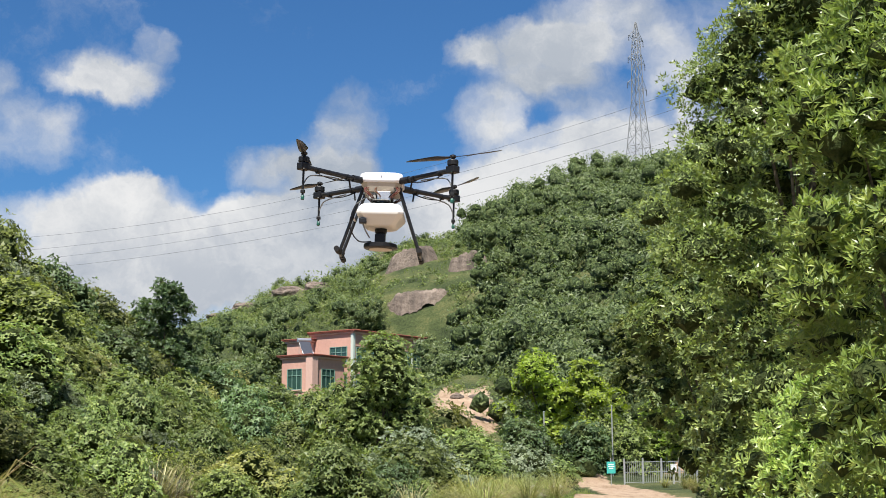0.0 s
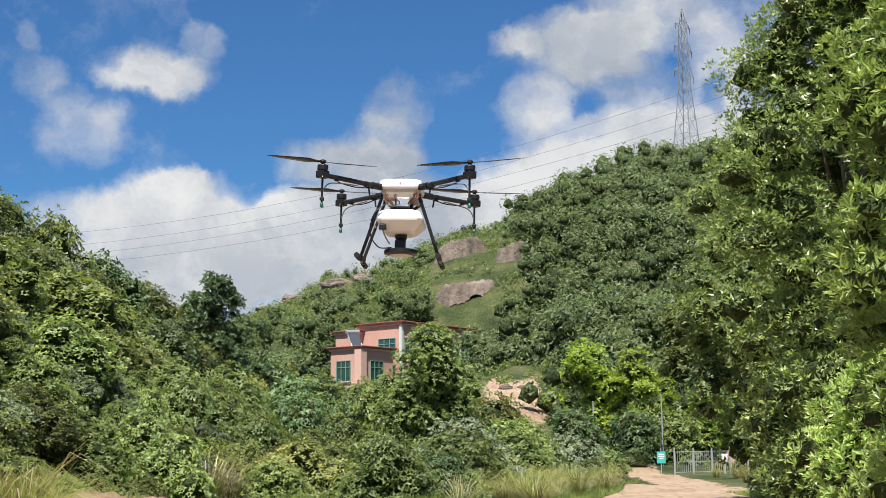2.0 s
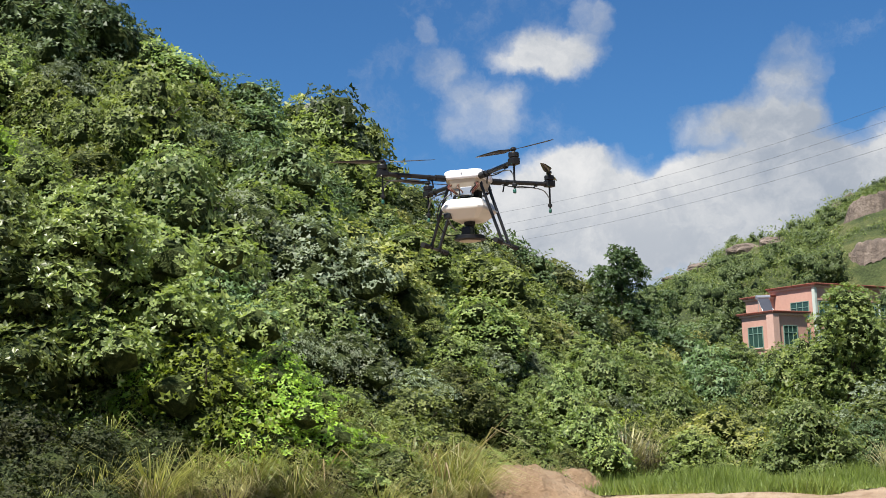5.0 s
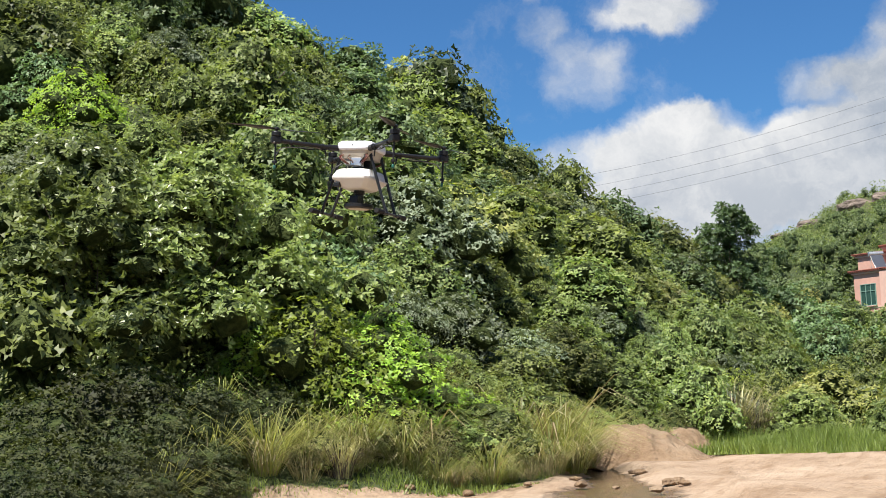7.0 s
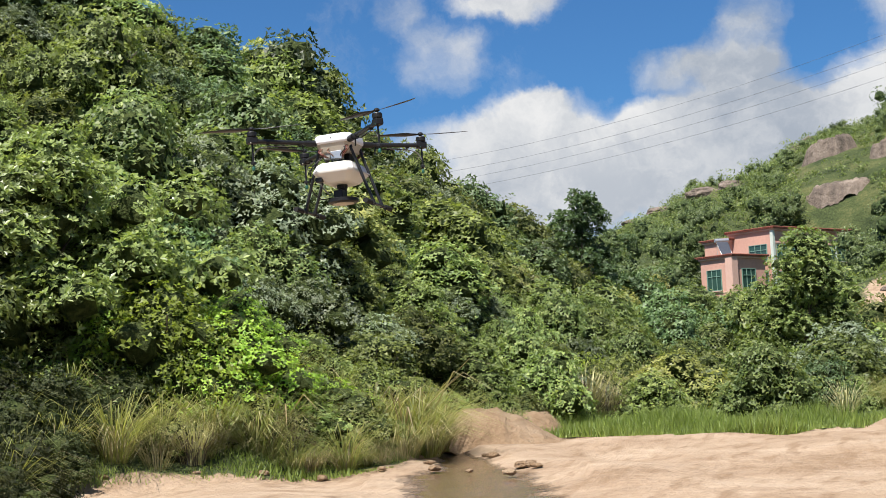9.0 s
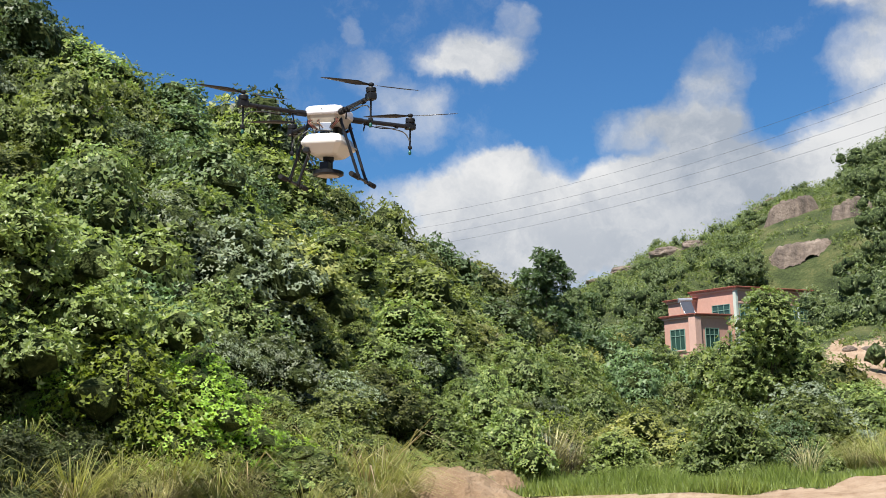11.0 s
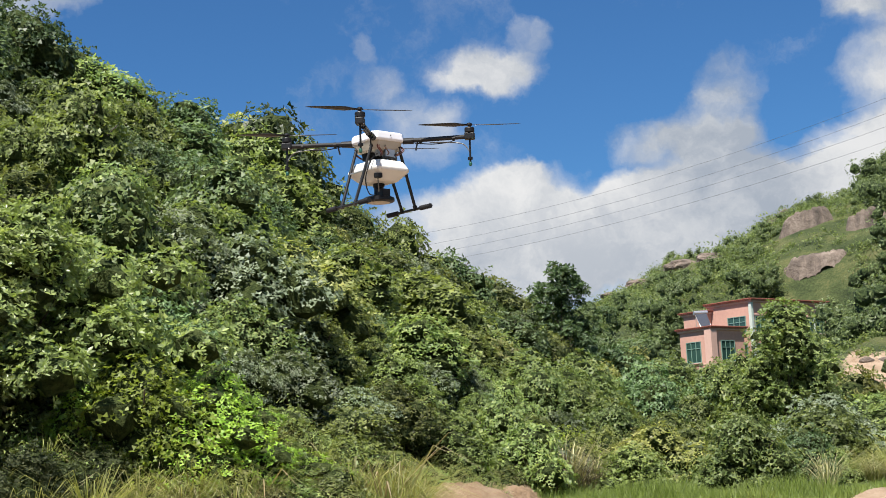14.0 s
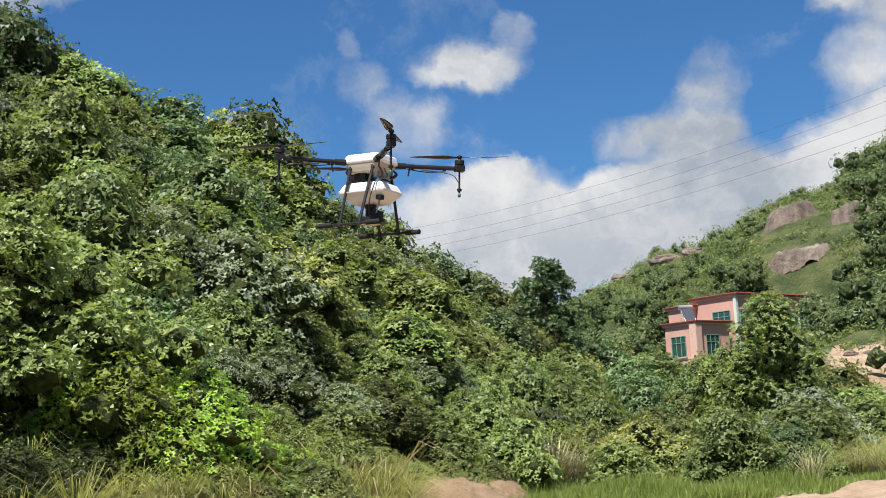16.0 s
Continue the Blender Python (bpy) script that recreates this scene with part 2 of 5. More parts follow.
m, g = material("rock")
p = place_of(g)
streak = g.noise(g.vec("MULTIPLY", p, (1.0, 1.0, 0.18)), 0.55, 6.0, 0.65)
finish(g, g.ramp(streak, [(0.3, (0.055, 0.044, 0.036)), (0.5, (0.145, 0.112, 0.090)), (0.7, (0.270, 0.215, 0.175))]), 0.9, bump=g.noise(p, 0.9, 7.0, 0.7), strength=0.9, dist=0.6)


def plain(name, colour, rough, metal=0.0, grain=30.0, vary=0.15, bump=0.1, spec=0.5):
    m, g = material(name)
    p = g.node("ShaderNodeTexCoord").outputs["Object"]
    n = g.math("ADD", g.math("MULTIPLY", g.noise(p, grain, 4.0), 0.5), g.math("MULTIPLY", g.noise(p, grain * 0.12, 4.0), 0.5))
    lo, hi = [c * (1 - vary) for c in colour], [min(1.0, c * (1 + vary)) for c in colour]
    finish(g, g.ramp(n, [(0.32, lo), (0.68, hi)]), rough, metal, g.noise(p, grain * 2, 3.0), bump, 0.01, spec)
    return m


plain("pink_wall", (0.50, 0.285, 0.225), 0.85, grain=3.0, vary=0.10)
plain("pink_trim", (0.56, 0.36, 0.295), 0.8, grain=3.0, vary=0.08)
plain("roof_red", (0.24, 0.075, 0.05), 0.7, grain=4.0, vary=0.3)
plain("frame_green", (0.16, 0.27, 0.22), 0.5)
plain("frame_pale", (0.50, 0.56, 0.50), 0.5)
plain("steel", (0.20, 0.205, 0.21), 0.6, 0.2, grain=2.0, vary=0.2)
plain("wire", (0.10, 0.105, 0.11), 0.5, 0.3)
plain("galvanised", (0.30, 0.31, 0.30), 0.6, 0.2)
plain("concrete", (0.40, 0.385, 0.35), 0.85, grain=6.0, vary=0.2, bump=0.3)
plain("teal", (0.05, 0.38, 0.33), 0.5)
plain("white_paint", (0.78, 0.78, 0.76), 0.45)
plain("dark_panel", (0.05, 0.055, 0.07), 0.3)
plain("shell_white", (0.70, 0.70, 0.73), 0.28, grain=12.0, vary=0.03, bump=0.02)
plain("tank", (0.66, 0.645, 0.61), 0.42, grain=8.0, vary=0.05, bump=0.04)
plain("beige", (0.42, 0.375, 0.31), 0.5, grain=12.0, vary=0.12)
plain("black_plastic", (0.010, 0.010, 0.011), 0.45, grain=20.0, vary=0.3, spec=0.3)
plain("rubber", (0.016, 0.016, 0.017), 0.85, grain=30.0, vary=0.25, spec=0.25)
plain("nozzle_green", (0.012, 0.085, 0.060), 0.4)
plain("copper", (0.13, 0.060, 0.035), 0.4, 0.2)
plain("cable_red", (0.12, 0.024, 0.020), 0.45)
plain("hose_clear", (0.16, 0.165, 0.16), 0.25)
plain("blade_prop", (0.030, 0.028, 0.027), 0.35, grain=14.0, vary=0.3)
plain("aluminium", (0.55, 0.55, 0.56), 0.35, 0.8)

m, g = material("carbon")
p = g.node("ShaderNodeTexCoord").outputs["Object"]
w = g.node("ShaderNodeTexWave", {"Vector": p, "Scale": 90.0, "Distortion": 0.0}, wave_type="BANDS", bands_direction="DIAGONAL").outputs[1]
finish(g, g.ramp(w, [(0.3, (0.008, 0.008, 0.009)), (0.7, (0.020, 0.020, 0.021))]), 0.36, 0.0, spec=0.35)

m, g = material("glass_green")
finish(g, (0.030, 0.070, 0.058), 0.12, 0.0, spec=0.5)

# ---- building helpers ----


def mesh_from(name, verts, faces, mats, index=None, smooth=False):
    me = bpy.data.meshes.new(name)
    me.from_pydata(verts, [], faces)
    for k in mats if isinstance(mats, (list, tuple)) else [mats]:
        me.materials.append(MATS[k])
    if index is not None:
        me.polygons.foreach_set("material_index", np.asarray(index, dtype=np.int32))
    me.polygons.foreach_set("use_smooth", np.full(len(me.polygons), smooth))
    me.update()
    return me


def part(name, bm, mat, parent, label="", smooth=False):
    """Links a bmesh, or a mesh, as one part under a thing or a part."""
    if isinstance(bm, bpy.types.Mesh):
        me = bm
    else:
        me = bpy.data.meshes.new(name)
        bm.normal_update()
        bm.to_mesh(me)
        bm.free()
        me.materials.append(MATS[mat])
        if smooth:
            me.polygons.foreach_set("use_smooth", np.full(len(me.polygons), True))
    ob = new(name, me)
    ob.parent = parent
    return tagged(ob, label) if label else ob


def box_bm(size, at=(0, 0, 0), bevel=0.0, rot=None, segments=2):
    bm = bmesh.new()
    bmesh.ops.create_cube(bm, size=1.0)
    bmesh.ops.scale(bm, vec=size, verts=bm.verts)
    if bevel:
        bmesh.ops.bevel(bm, geom=bm.edges[:], offset=bevel, segments=segments, affect="EDGES", profile=0.6)
    if rot is not None:
        bmesh.ops.transform(bm, matrix=rot, verts=bm.verts)
    bmesh.ops.translate(bm, vec=at, verts=bm.verts)
    return bm


def add_to(bm, other):
    me = bpy.data.meshes.new("tmp")
    other.to_mesh(me)
    other.free()
    bm.from_mesh(me)
    bpy.data.meshes.remove(me)
    return bm


def tube_bm(points, radius, sides=8, radius_end=None, caps=True):
    """A round bar along a line of points."""
    bm = bmesh.new()
    pts = [Vector(p) for p in points]
    rings = []
    for i, p in enumerate(pts):
        d = (pts[min(i + 1, len(pts) - 1)] - pts[max(i - 1, 0)]).normalized()
        side = d.cross(Vector((0, 0, 1)) if abs(d.z) < 0.95 else Vector((1, 0, 0))).normalized()
        up = side.cross(d)
        k = i / (len(pts) - 1)
        r = radius if radius_end is None else radius * (1 - k) + radius_end * k
        rings.append([bm.verts.new(p + (side * math.cos(a) + up * math.sin(a)) * r) for a in (2 * math.pi * j / sides for j in range(sides))])
    for a, b in zip(rings, rings[1:]):
        for j in range(sides):
            bm.faces.new((a[j], a[(j + 1) % sides], b[(j + 1) % sides], b[j]))
    if caps:
        bm.faces.new(rings[0][::-1])
        bm.faces.new(rings[-1])
    return bm


def lathe_bm(profile, sides=20, at=(0, 0, 0)):
    """A turned body from (radius, z) pairs."""
    bm = bmesh.new()
    rings = [[bm.verts.new((r * math.cos(a) + at[0], r * math.sin(a) + at[1], z + at[2])) for a in (2 * math.pi * j / sides for j in range(sides))] for r, z in profile]
    for a, b in zip(rings, rings[1:]):
        for j in range(sides):
            bm.faces.new((a[j], a[(j + 1) % sides], b[(j + 1) % sides], b[j]))
    bm.faces.new(rings[0][::-1])
    bm.faces.new(rings[-1])
    bmesh.ops.recalc_face_normals(bm, faces=bm.faces[:])
    return bm


def sm(v):
    v = np.clip(v, 0, 1)
    return v * v * (3 - 2 * v)


# ---- the lie of the land ----
# azimuth (degrees, positive to the left): foot of the near hill, distance and height of its ridge
NEAR_AZ = [-30, -14, -4.5, -1, 6, 12, 16, 20, 25, 30, 36, 50, 90]
NEAR_FOOT = [105, 105, 92, 64, 52, 40, 34, 27, 24, 23, 22, 22, 30]
NEAR_RIDGE = [170, 170, 150, 134, 120, 100, 88, 78, 72, 68, 64, 60, 80]
NEAR_HIGH = [4, 4, 9, 8.4, 5.0, 6.5, 10.8, 12.8, 16.8, 18.3, 20.3, 22, 20]
# the far hill's ridge
FAR_AZ = [-60, -30, -14, -11, -8, -6, -4.5, -2, 0, 2, 3.5, 5, 6.7, 8.3, 10, 14, 20, 40]
FAR_HIGH = [30, 48, 54, 53, 49, 50, 46.5, 42.0, 40.3, 39.0, 35.7, 32.7, 31.6, 28.4, 24.8, 18, 14, 10]


def lay(x, y):
    """Height of the ground."""
    x, y = np.asarray(x, float), np.asarray(y, float)
    r = np.hypot(x, y)
    az = np.degrees(np.arctan2(-x, y))
    foot, ridge, high = (np.interp(az, NEAR_AZ, v) for v in (NEAR_FOOT, NEAR_RIDGE, NEAR_HIGH))
    k = np.clip((r - foot) / (ridge - foot), 0, 1)
    near = high * (0.75 * k + 0.25 * sm(k)) + np.where(r > ridge, -np.clip((r - ridge) * 0.06, 0, 4) * (high > 5), 0)
    hf = np.interp(az, FAR_AZ, FAR_HIGH)
    far = hf * sm((r - 100) / 150) ** 1.0
    far = np.where(r > 245, hf + np.clip(r - 245, 0, 90) * 0.12 - np.clip(r - 345, 0, 1500) * 0.05, far)
    z = np.maximum(near, far) + 0.15 * np.minimum(near, far)
    behind = sm((np.abs(az) - 60) / 40)
    z = z * (1 - behind) + behind * 14 * sm((r - 60) / 120)
    # the terrace that the house stands on
    flat = 1 - sm((np.hypot(x + 10.5, y - 164) - 11) / 13)
    z = z * (1 - flat) + np.minimum(z, 8.6) * flat
    # broken ground: gentle swells on the hills, small ones on the flat
    wob = np.sin(x * 0.11 + 1.3) * np.cos(y * 0.09) * 0.8 + np.sin(x * 0.31 + y * 0.23) * 0.3
    z = z + wob * np.clip(z / 6, 0, 1)
    z = z + (0.05 * np.sin(x * 0.7 + 0.4 * y) * np.sin(y * 0.45) + 0.03 * np.sin(1.9 * x + y)) * sm((r - 3) / 10)
    # the flat rises a little towards the gate
    z = z + 0.35 * sm((r - 45) / 50) * (np.abs(az + 4) < 60)
    return np.maximum(z, -3)


def spot(az, r, lift=0.0):
    """A place on the ground by azimuth and distance."""
    v = bearing(az) * r
    return Vector((v.x, v.y, float(lay(v.x, v.y)) + lift))


# edge of the bare sand, by azimuth
SAND_AZ = [-40, -20, -14, -12.5, -11.8, -9.5, -7.5, -7.2, -5.4, -5.2, -3, 0.6, 4, 8, 12, 15.5, 18, 19.7, 25, 31, 34, 36, 42, 90]
SAND_R = [30, 28, 30, 34, 47, 58, 62, 68, 66, 58, 45, 37.5, 34, 34, 35.5, 36, 31, 26, 24.5, 23.6, 22.8, 19, 15, 14]


# the little stream over the sand: azimuth and distance along its middle, and its half width
STREAM = [(17.6, 33.0, 0.35), (17.0, 29.0, 0.5), (16.6, 24.0, 1.0), (16.3, 20.0, 1.1), (16.2, 15.0, 1.2), (20.0, 9.0, 1.2)]


def build_ground():
    az = np.concatenate([np.arange(-180, -22, 4.0), np.arange(-22, 44, 0.25), np.arange(44, 180, 4.0)])
    r = np.concatenate([np.arange(0.5, 14, 1.0), np.arange(14, 50, 0.5), np.arange(50, 110, 2.0), np.arange(110, 380, 6.0), np.array([400, 450, 520, 650, 900, 1400, 2200, 3500])])
    A, R = np.meshgrid(np.radians(az), r, indexing="ij")
    X, Y = -np.sin(A) * R, np.cos(A) * R
    Z = lay(X, Y)
    edge = np.interp(np.degrees(A), SAND_AZ, SAND_R) + 0.5 * np.sin(X * 1.3) * np.sin(Y * 0.9)
    bare = 0.5 + np.clip((edge - R) / 1.6, -0.5, 0.5)
    # the track to the gate
    bare = np.maximum(bare, np.where((Y > 50) & (Y < 100), 0.5 + np.clip((1.5 - np.abs(X - 9.5 - 0.012 * (Y - 60))) / 1.6, -0.5, 0.5), 0))
    # a raw clay cutting on the slope
    az_deg = np.degrees(A)
    cut = 0.5 + np.clip(1.0 - np.hypot((az_deg + 0.7) / 1.7, (R - 113) / 13) + 0.35 * np.sin(X * 1.7 + 0.4 * Y) * np.sin(Y * 0.8) + 0.25 * np.sin(X * 0.7), -0.5, 0.5)
    bare = np.maximum(bare, np.where(R < 132, cut, 0))
    mid = [bearing(a) * d for a, d, _ in STREAM]
    damp = np.zeros_like(X)
    for (p, q), (_, _, w) in zip(zip(mid, mid[1:]), STREAM):
        d = (q - p).xy
        s = np.clip(((X - p.x) * d.x + (Y - p.y) * d.y) / d.length_squared, 0, 1)
        damp = np.maximum(damp, np.clip(1 - (np.hypot(X - p.x - s * d.x, Y - p.y - s * d.y) / w) * 0.5, 0, 1))
    Z = Z - 0.10 * sm(damp * 1.4) + 0.10 * np.sin(X * 0.8 + 2) * np.sin(Y * 0.5) * (bare > 0.5) * sm((R - 12) / 8) * (damp < 0.1)
    n, k = len(az), len(r)
    verts = [(0, 0, float(Z[:, 0].mean()))] + list(zip(X.ravel(), Y.ravel(), Z.ravel()))
    faces = []
    for i in range(n):
        j = (i + 1) % n
        faces.append((1 + i * k, 1 + j * k, 0))
        faces += [(1 + i * k + q + 1, 1 + j * k + q + 1, 1 + j * k + q, 1 + i * k + q) for q in range(k - 1)]
    me = mesh_from("ground", verts, faces, "valley", None, True)
    for name, values in (("bare", bare), ("damp", damp)):
        me.attributes.new(name, "FLOAT", "POINT").data.foreach_set("value", np.concatenate([[values[:, 0].mean()], values.ravel()]).astype(np.float32))
    return tagged(new("ground", me), "valley floor of bare sand rising into grassy hillsides", "ground", kind="structure")


ground = build_ground()

# ---- plants ----
_bm = bmesh.new()
bmesh.ops.create_icosphere(_bm, subdivisions=1, radius=1.0)
ICO_V = np.array([v.co[:] for v in _bm.verts])
ICO_F = np.array([[v.index for v in f.verts] for f in _bm.faces])
_bm.free()

def unit(v):
    return v / np.maximum(np.linalg.norm(v, axis=-1, keepdims=True), 1e-9)


def leaf_arrays(rng, centres, normals, length, width, droop=0.25):
    """Single leaves at the centres, facing roughly along the normals: arrays of corners, and faces."""
    n = len(centres)
    nrm = unit(normals + rng.normal(0, 0.35, (n, 3)) + np.array([0, 0, 0.18]))
    axis = unit(np.cross(nrm, rng.normal(0, 1, (n, 3))))
    axis = unit(axis + np.array([0, 0, -droop]))
    side = unit(np.cross(axis, nrm))
    k = rng.uniform(0.65, 1.3, (n, 1))
    L, W = length * k, width * k
    base, tip = centres - axis * L * 0.5, centres + axis * L * 0.5 - nrm * L * 0.12
    v = np.stack([base - side * W * 0.35, base + side * W * 0.35 + axis * L * 0.2, tip], 1).reshape(-1, 3)
    return v, np.arange(n)[:, None] * 3 + np.array([0, 1, 2])


def clumps_of(rng, radius, height, count, size, base=0.0, ragged=0.2):
    """Centres and sizes of the leaf masses of a crown: a dome, or a tall uneven column, that may reach the ground."""
    tall = height > 1.8 * radius
    k = (np.arange(count) + rng.random(count)) / count
    k = k ** (0.7 if tall else 0.75)
    prof = np.interp(k, [0, 0.2, 0.5, 0.75, 0.9, 1.0], [0.8, 0.95, 1.0, 0.85, 0.6, 0.25]) if tall else np.sqrt(np.maximum(0.03, 1 - k ** 2.4))
    a = np.arange(count) * 2.39996 + rng.normal(0, 0.5, count)
    reach = rng.uniform(0.25, 1.0, count) ** 0.4 * (1 + rng.normal(0, ragged * 0.6, count))
    rr = np.maximum(radius * prof * reach - size * 0.5, 0)
    z = height * (base + (1 - base) * k) - size * (0.7 * k) + rng.normal(0, ragged * size, count)
    return np.stack([np.cos(a) * rr, np.sin(a) * rr, np.maximum(z, size * 0.2)], 1), size * rng.uniform(0.65, 1.3, count)


def sprig_leaves(rng, p, out, per, length, width, quad, cone=0.5):
    """Sprigs at p that face along out, each a whorl of leaves: arrays of corners, and faces."""
    n = len(p)
    o = np.repeat(out, per, 0)
    base = np.repeat(p, per, 0)
    side = unit(np.cross(o, np.repeat(rng.normal(0, 1, (n, 3)), per, 0)))
    other = np.cross(o, side)
    a = (np.tile(np.arange(per), n) + rng.uniform(-0.35, 0.35, n * per)) * (2 * np.pi / per)
    ring = side * np.cos(a)[:, None] + other * np.sin(a)[:, None]
    axis = unit(ring + o * cone * rng.uniform(0.2, 1.8, (n * per, 1)) + rng.normal(0, 0.16, (n * per, 3)))
    across = unit(np.cross(axis, o + rng.normal(0, 0.22, (n * per, 3))))
    face = np.cross(across, axis)
    grow = np.repeat(rng.uniform(0.7, 1.25, n), per)[:, None] * rng.uniform(0.75, 1.2, (n * per, 1))
    L, W = length * grow, width * grow
    root, tip = base + axis * L * 0.08, base + axis * L - face * L * 0.10
    if quad:
        mid = base + axis * L * 0.55
        v = np.stack([root, mid - across * W * 0.5, tip, mid + across * W * 0.5], 1).reshape(-1, 3)
        return v, np.arange(n * per)[:, None] * 4 + np.array([0, 1, 2, 3])
    v = np.stack([root + axis * L * 0.22 - across * W * 0.5, root + axis * L * 0.38 + across * W * 0.5, tip], 1).reshape(-1, 3)
    return v, np.arange(n * per)[:, None] * 3 + np.array([0, 2, 1])


def crown_mesh(name, seed, radius, height, count, size, leaves, length, width, mat, base=0.0, ragged=0.2, quad=False, core=0.5, per=6, cone=0.5):
    """Whorls of leaves at the twig ends of all the leaf masses and a little within them, over dark lumps that paint the
    shade in the gaps.
    """
    rng = np.random.default_rng(seed)
    c, s = clumps_of(rng, radius, height, count, size, base, ragged)
    flat = np.array([1, 1, 0.72])
    sprigs = leaves // per
    n = sprigs * 4
    pick = rng.choice(len(c), n, p=s ** 2 / (s ** 2).sum())
    d = rng.normal(0, 1, (n, 3))
    d[:, 2] = d[:, 2] + 0.2 if height > 1.8 * radius else np.abs(d[:, 2]) - 0.5
    d = unit(d)
    lump = 1 + 0.20 * np.sin(d[:, :1] * 6 + pick[:, None]) * np.sin(d[:, 1:2] * 7 + 2.0 * pick[:, None])
    deep = np.where(rng.random((n, 1)) < 0.2, rng.uniform(0.6, 0.85, (n, 1)), rng.uniform(0.88, 1.15, (n, 1)))
    p = c[pick] + d * s[pick][:, None] * lump * deep * flat
    hidden = p[:, 2] < 0
    for j in range(len(c)):
        hidden |= (pick != j) & ((((p - c[j]) / flat) ** 2).sum(1) < (0.75 * s[j]) ** 2)
    keep = np.where(~hidden)[0][:sprigs]
    out = unit(d[keep] * 0.7 + np.array([0, 0, 0.65]) + rng.normal(0, 0.25, (len(keep), 3)))
    v, f = sprig_leaves(rng, p[keep], out, per, length, width, quad, cone)
    # inner lumps: their dark colour makes the gaps look shaded
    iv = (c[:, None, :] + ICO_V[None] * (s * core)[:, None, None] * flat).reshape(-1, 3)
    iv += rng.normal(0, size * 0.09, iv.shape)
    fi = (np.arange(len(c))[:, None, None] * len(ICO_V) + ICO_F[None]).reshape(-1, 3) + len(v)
    return mesh_from(name, np.concatenate([v, iv]).tolist(), f.tolist() + fi.tolist(), [mat, "twigs_and_gap_shade"], [0] * len(f) + [1] * len(fi))


def trunk_mesh(name, seed, height, radius, spread, limbs=5):
    rng = np.random.default_rng(seed)
    bm = tube_bm([(0, 0, -0.4), (rng.normal(0, 0.04) * height, rng.normal(0, 0.04) * height, height * 0.4), (rng.normal(0, 0.06) * height, rng.normal(0, 0.06) * height, height * 0.8)],
                 radius, 8, radius * 0.45)
    for i in range(limbs):
        a = 2 * math.pi * (i + rng.uniform(-0.3, 0.3)) / limbs
        z = height * rng.uniform(0.15, 0.5)
        e = Vector((math.cos(a) * spread * 0.7, math.sin(a) * spread * 0.7, z + height * rng.uniform(0.2, 0.45)))
        add_to(bm, tube_bm([(0, 0, z), e * 0.5 + Vector((0, 0, z * 0.4)), e], radius * 0.5, 6, radius * 0.15))
    me = bpy.data.meshes.new(name)
    bm.to_mesh(me)
    bm.free()
    me.materials.append(MATS["bark"])
    return me


def plant(name, crown, trunk, at, scale, turn, label, category, group="", lean=0.0, squash=1.0):
    ob = new(name)
    ob.empty_display_size = 0.2
    ob.matrix_basis = Matrix.Translation(at) @ pose(0, 0, 0, lean, 0, turn) @ Matrix.Diagonal((scale, scale, scale * squash, 1))
    if trunk is not None:
        part("trunk", trunk, None, ob)
    part("crown", crown, None, ob)
    return tagged(ob, label, category, group)


# kinds of crown, one metre in radius or so, to be scaled
KINDS, FAR_KINDS = {}, {}
for i, mat in enumerate(["leaf_mid", "leaf_mid", "leaf_mid", "leaf_dark", "leaf_dark", "leaf_olive", "leaf_grey", "leaf_lime", "leaf_weed_shaded", "leaf_darkest"]):
    fine = 0.8 if mat in ("leaf_grey", "leaf_lime") else 1.0
    KINDS[i] = crown_mesh("crown_%s" % mat, 100 + i, 1.0, 1.5, 22, 0.42, int(5300 / fine), 0.090 * fine, 0.058 * fine, mat, 0.0, 0.25, False, 0.72)
    FAR_KINDS[i] = crown_mesh("crown_%s" % mat, 300 + i, 1.0, 1.5, 20, 0.44, int(3200 / fine), 0.112 * fine, 0.074 * fine, mat, 0.0, 0.25, False, 0.74)
STEM = trunk_mesh("stem", 7, 1.5, 0.05, 0.8)
NAMES = {"leaf_mid": ("shrub", "green broadleaf shrub on the hillside"), "leaf_dark": ("tree", "dark green dense small tree on the slope"),
         "leaf_olive": ("shrub", "olive-yellow flowering shrub on the hillside"), "leaf_grey": ("shrub", "grey-green fine-leaved shrub on the slope"),
         "leaf_lime": ("shrub", "bright lime-green low shrub in the sun"),
         "leaf_weed_shaded": ("shrub", "leafy weeds at the edge of the sand, shade painted into their leaves"), "leaf_darkest": ("tree", "very dark dense tree on the slope")}
KIND_MAT = ["leaf_mid", "leaf_mid", "leaf_mid", "leaf_dark", "leaf_dark", "leaf_olive", "leaf_grey", "leaf_lime", "leaf_weed_shaded", "leaf_darkest"]


def shrub(kind, at, radius, turn=0.0, squash=1.0, label=""):
    name, text = NAMES[KIND_MAT[kind]]
    return plant(name, (FAR_KINDS if at.xy.length > 58 else KINDS)[kind], STEM, at - Vector((0, 0, 0.12 * radius)), radius, turn, label or text, "tree" if name == "tree" else "shrub", "growth on the near hill", 0, squash)


SKY_AZ = [8, 10, 13, 13.7, 15, 16, 17, 17.8, 19.4, 20.4, 21, 22.3, 24.8, 26.2, 28, 30, 31.5, 33.5, 35, 42]
SKY_EL = [5.0, 5.6, 6.7, 7.1, 7.8, 8.6, 9.4, 10.3, 10.0, 10.8, 11.6, 13.9, 14.6, 15.0, 15.4, 16.3, 17.2, 17.9, 18.6, 20.0]


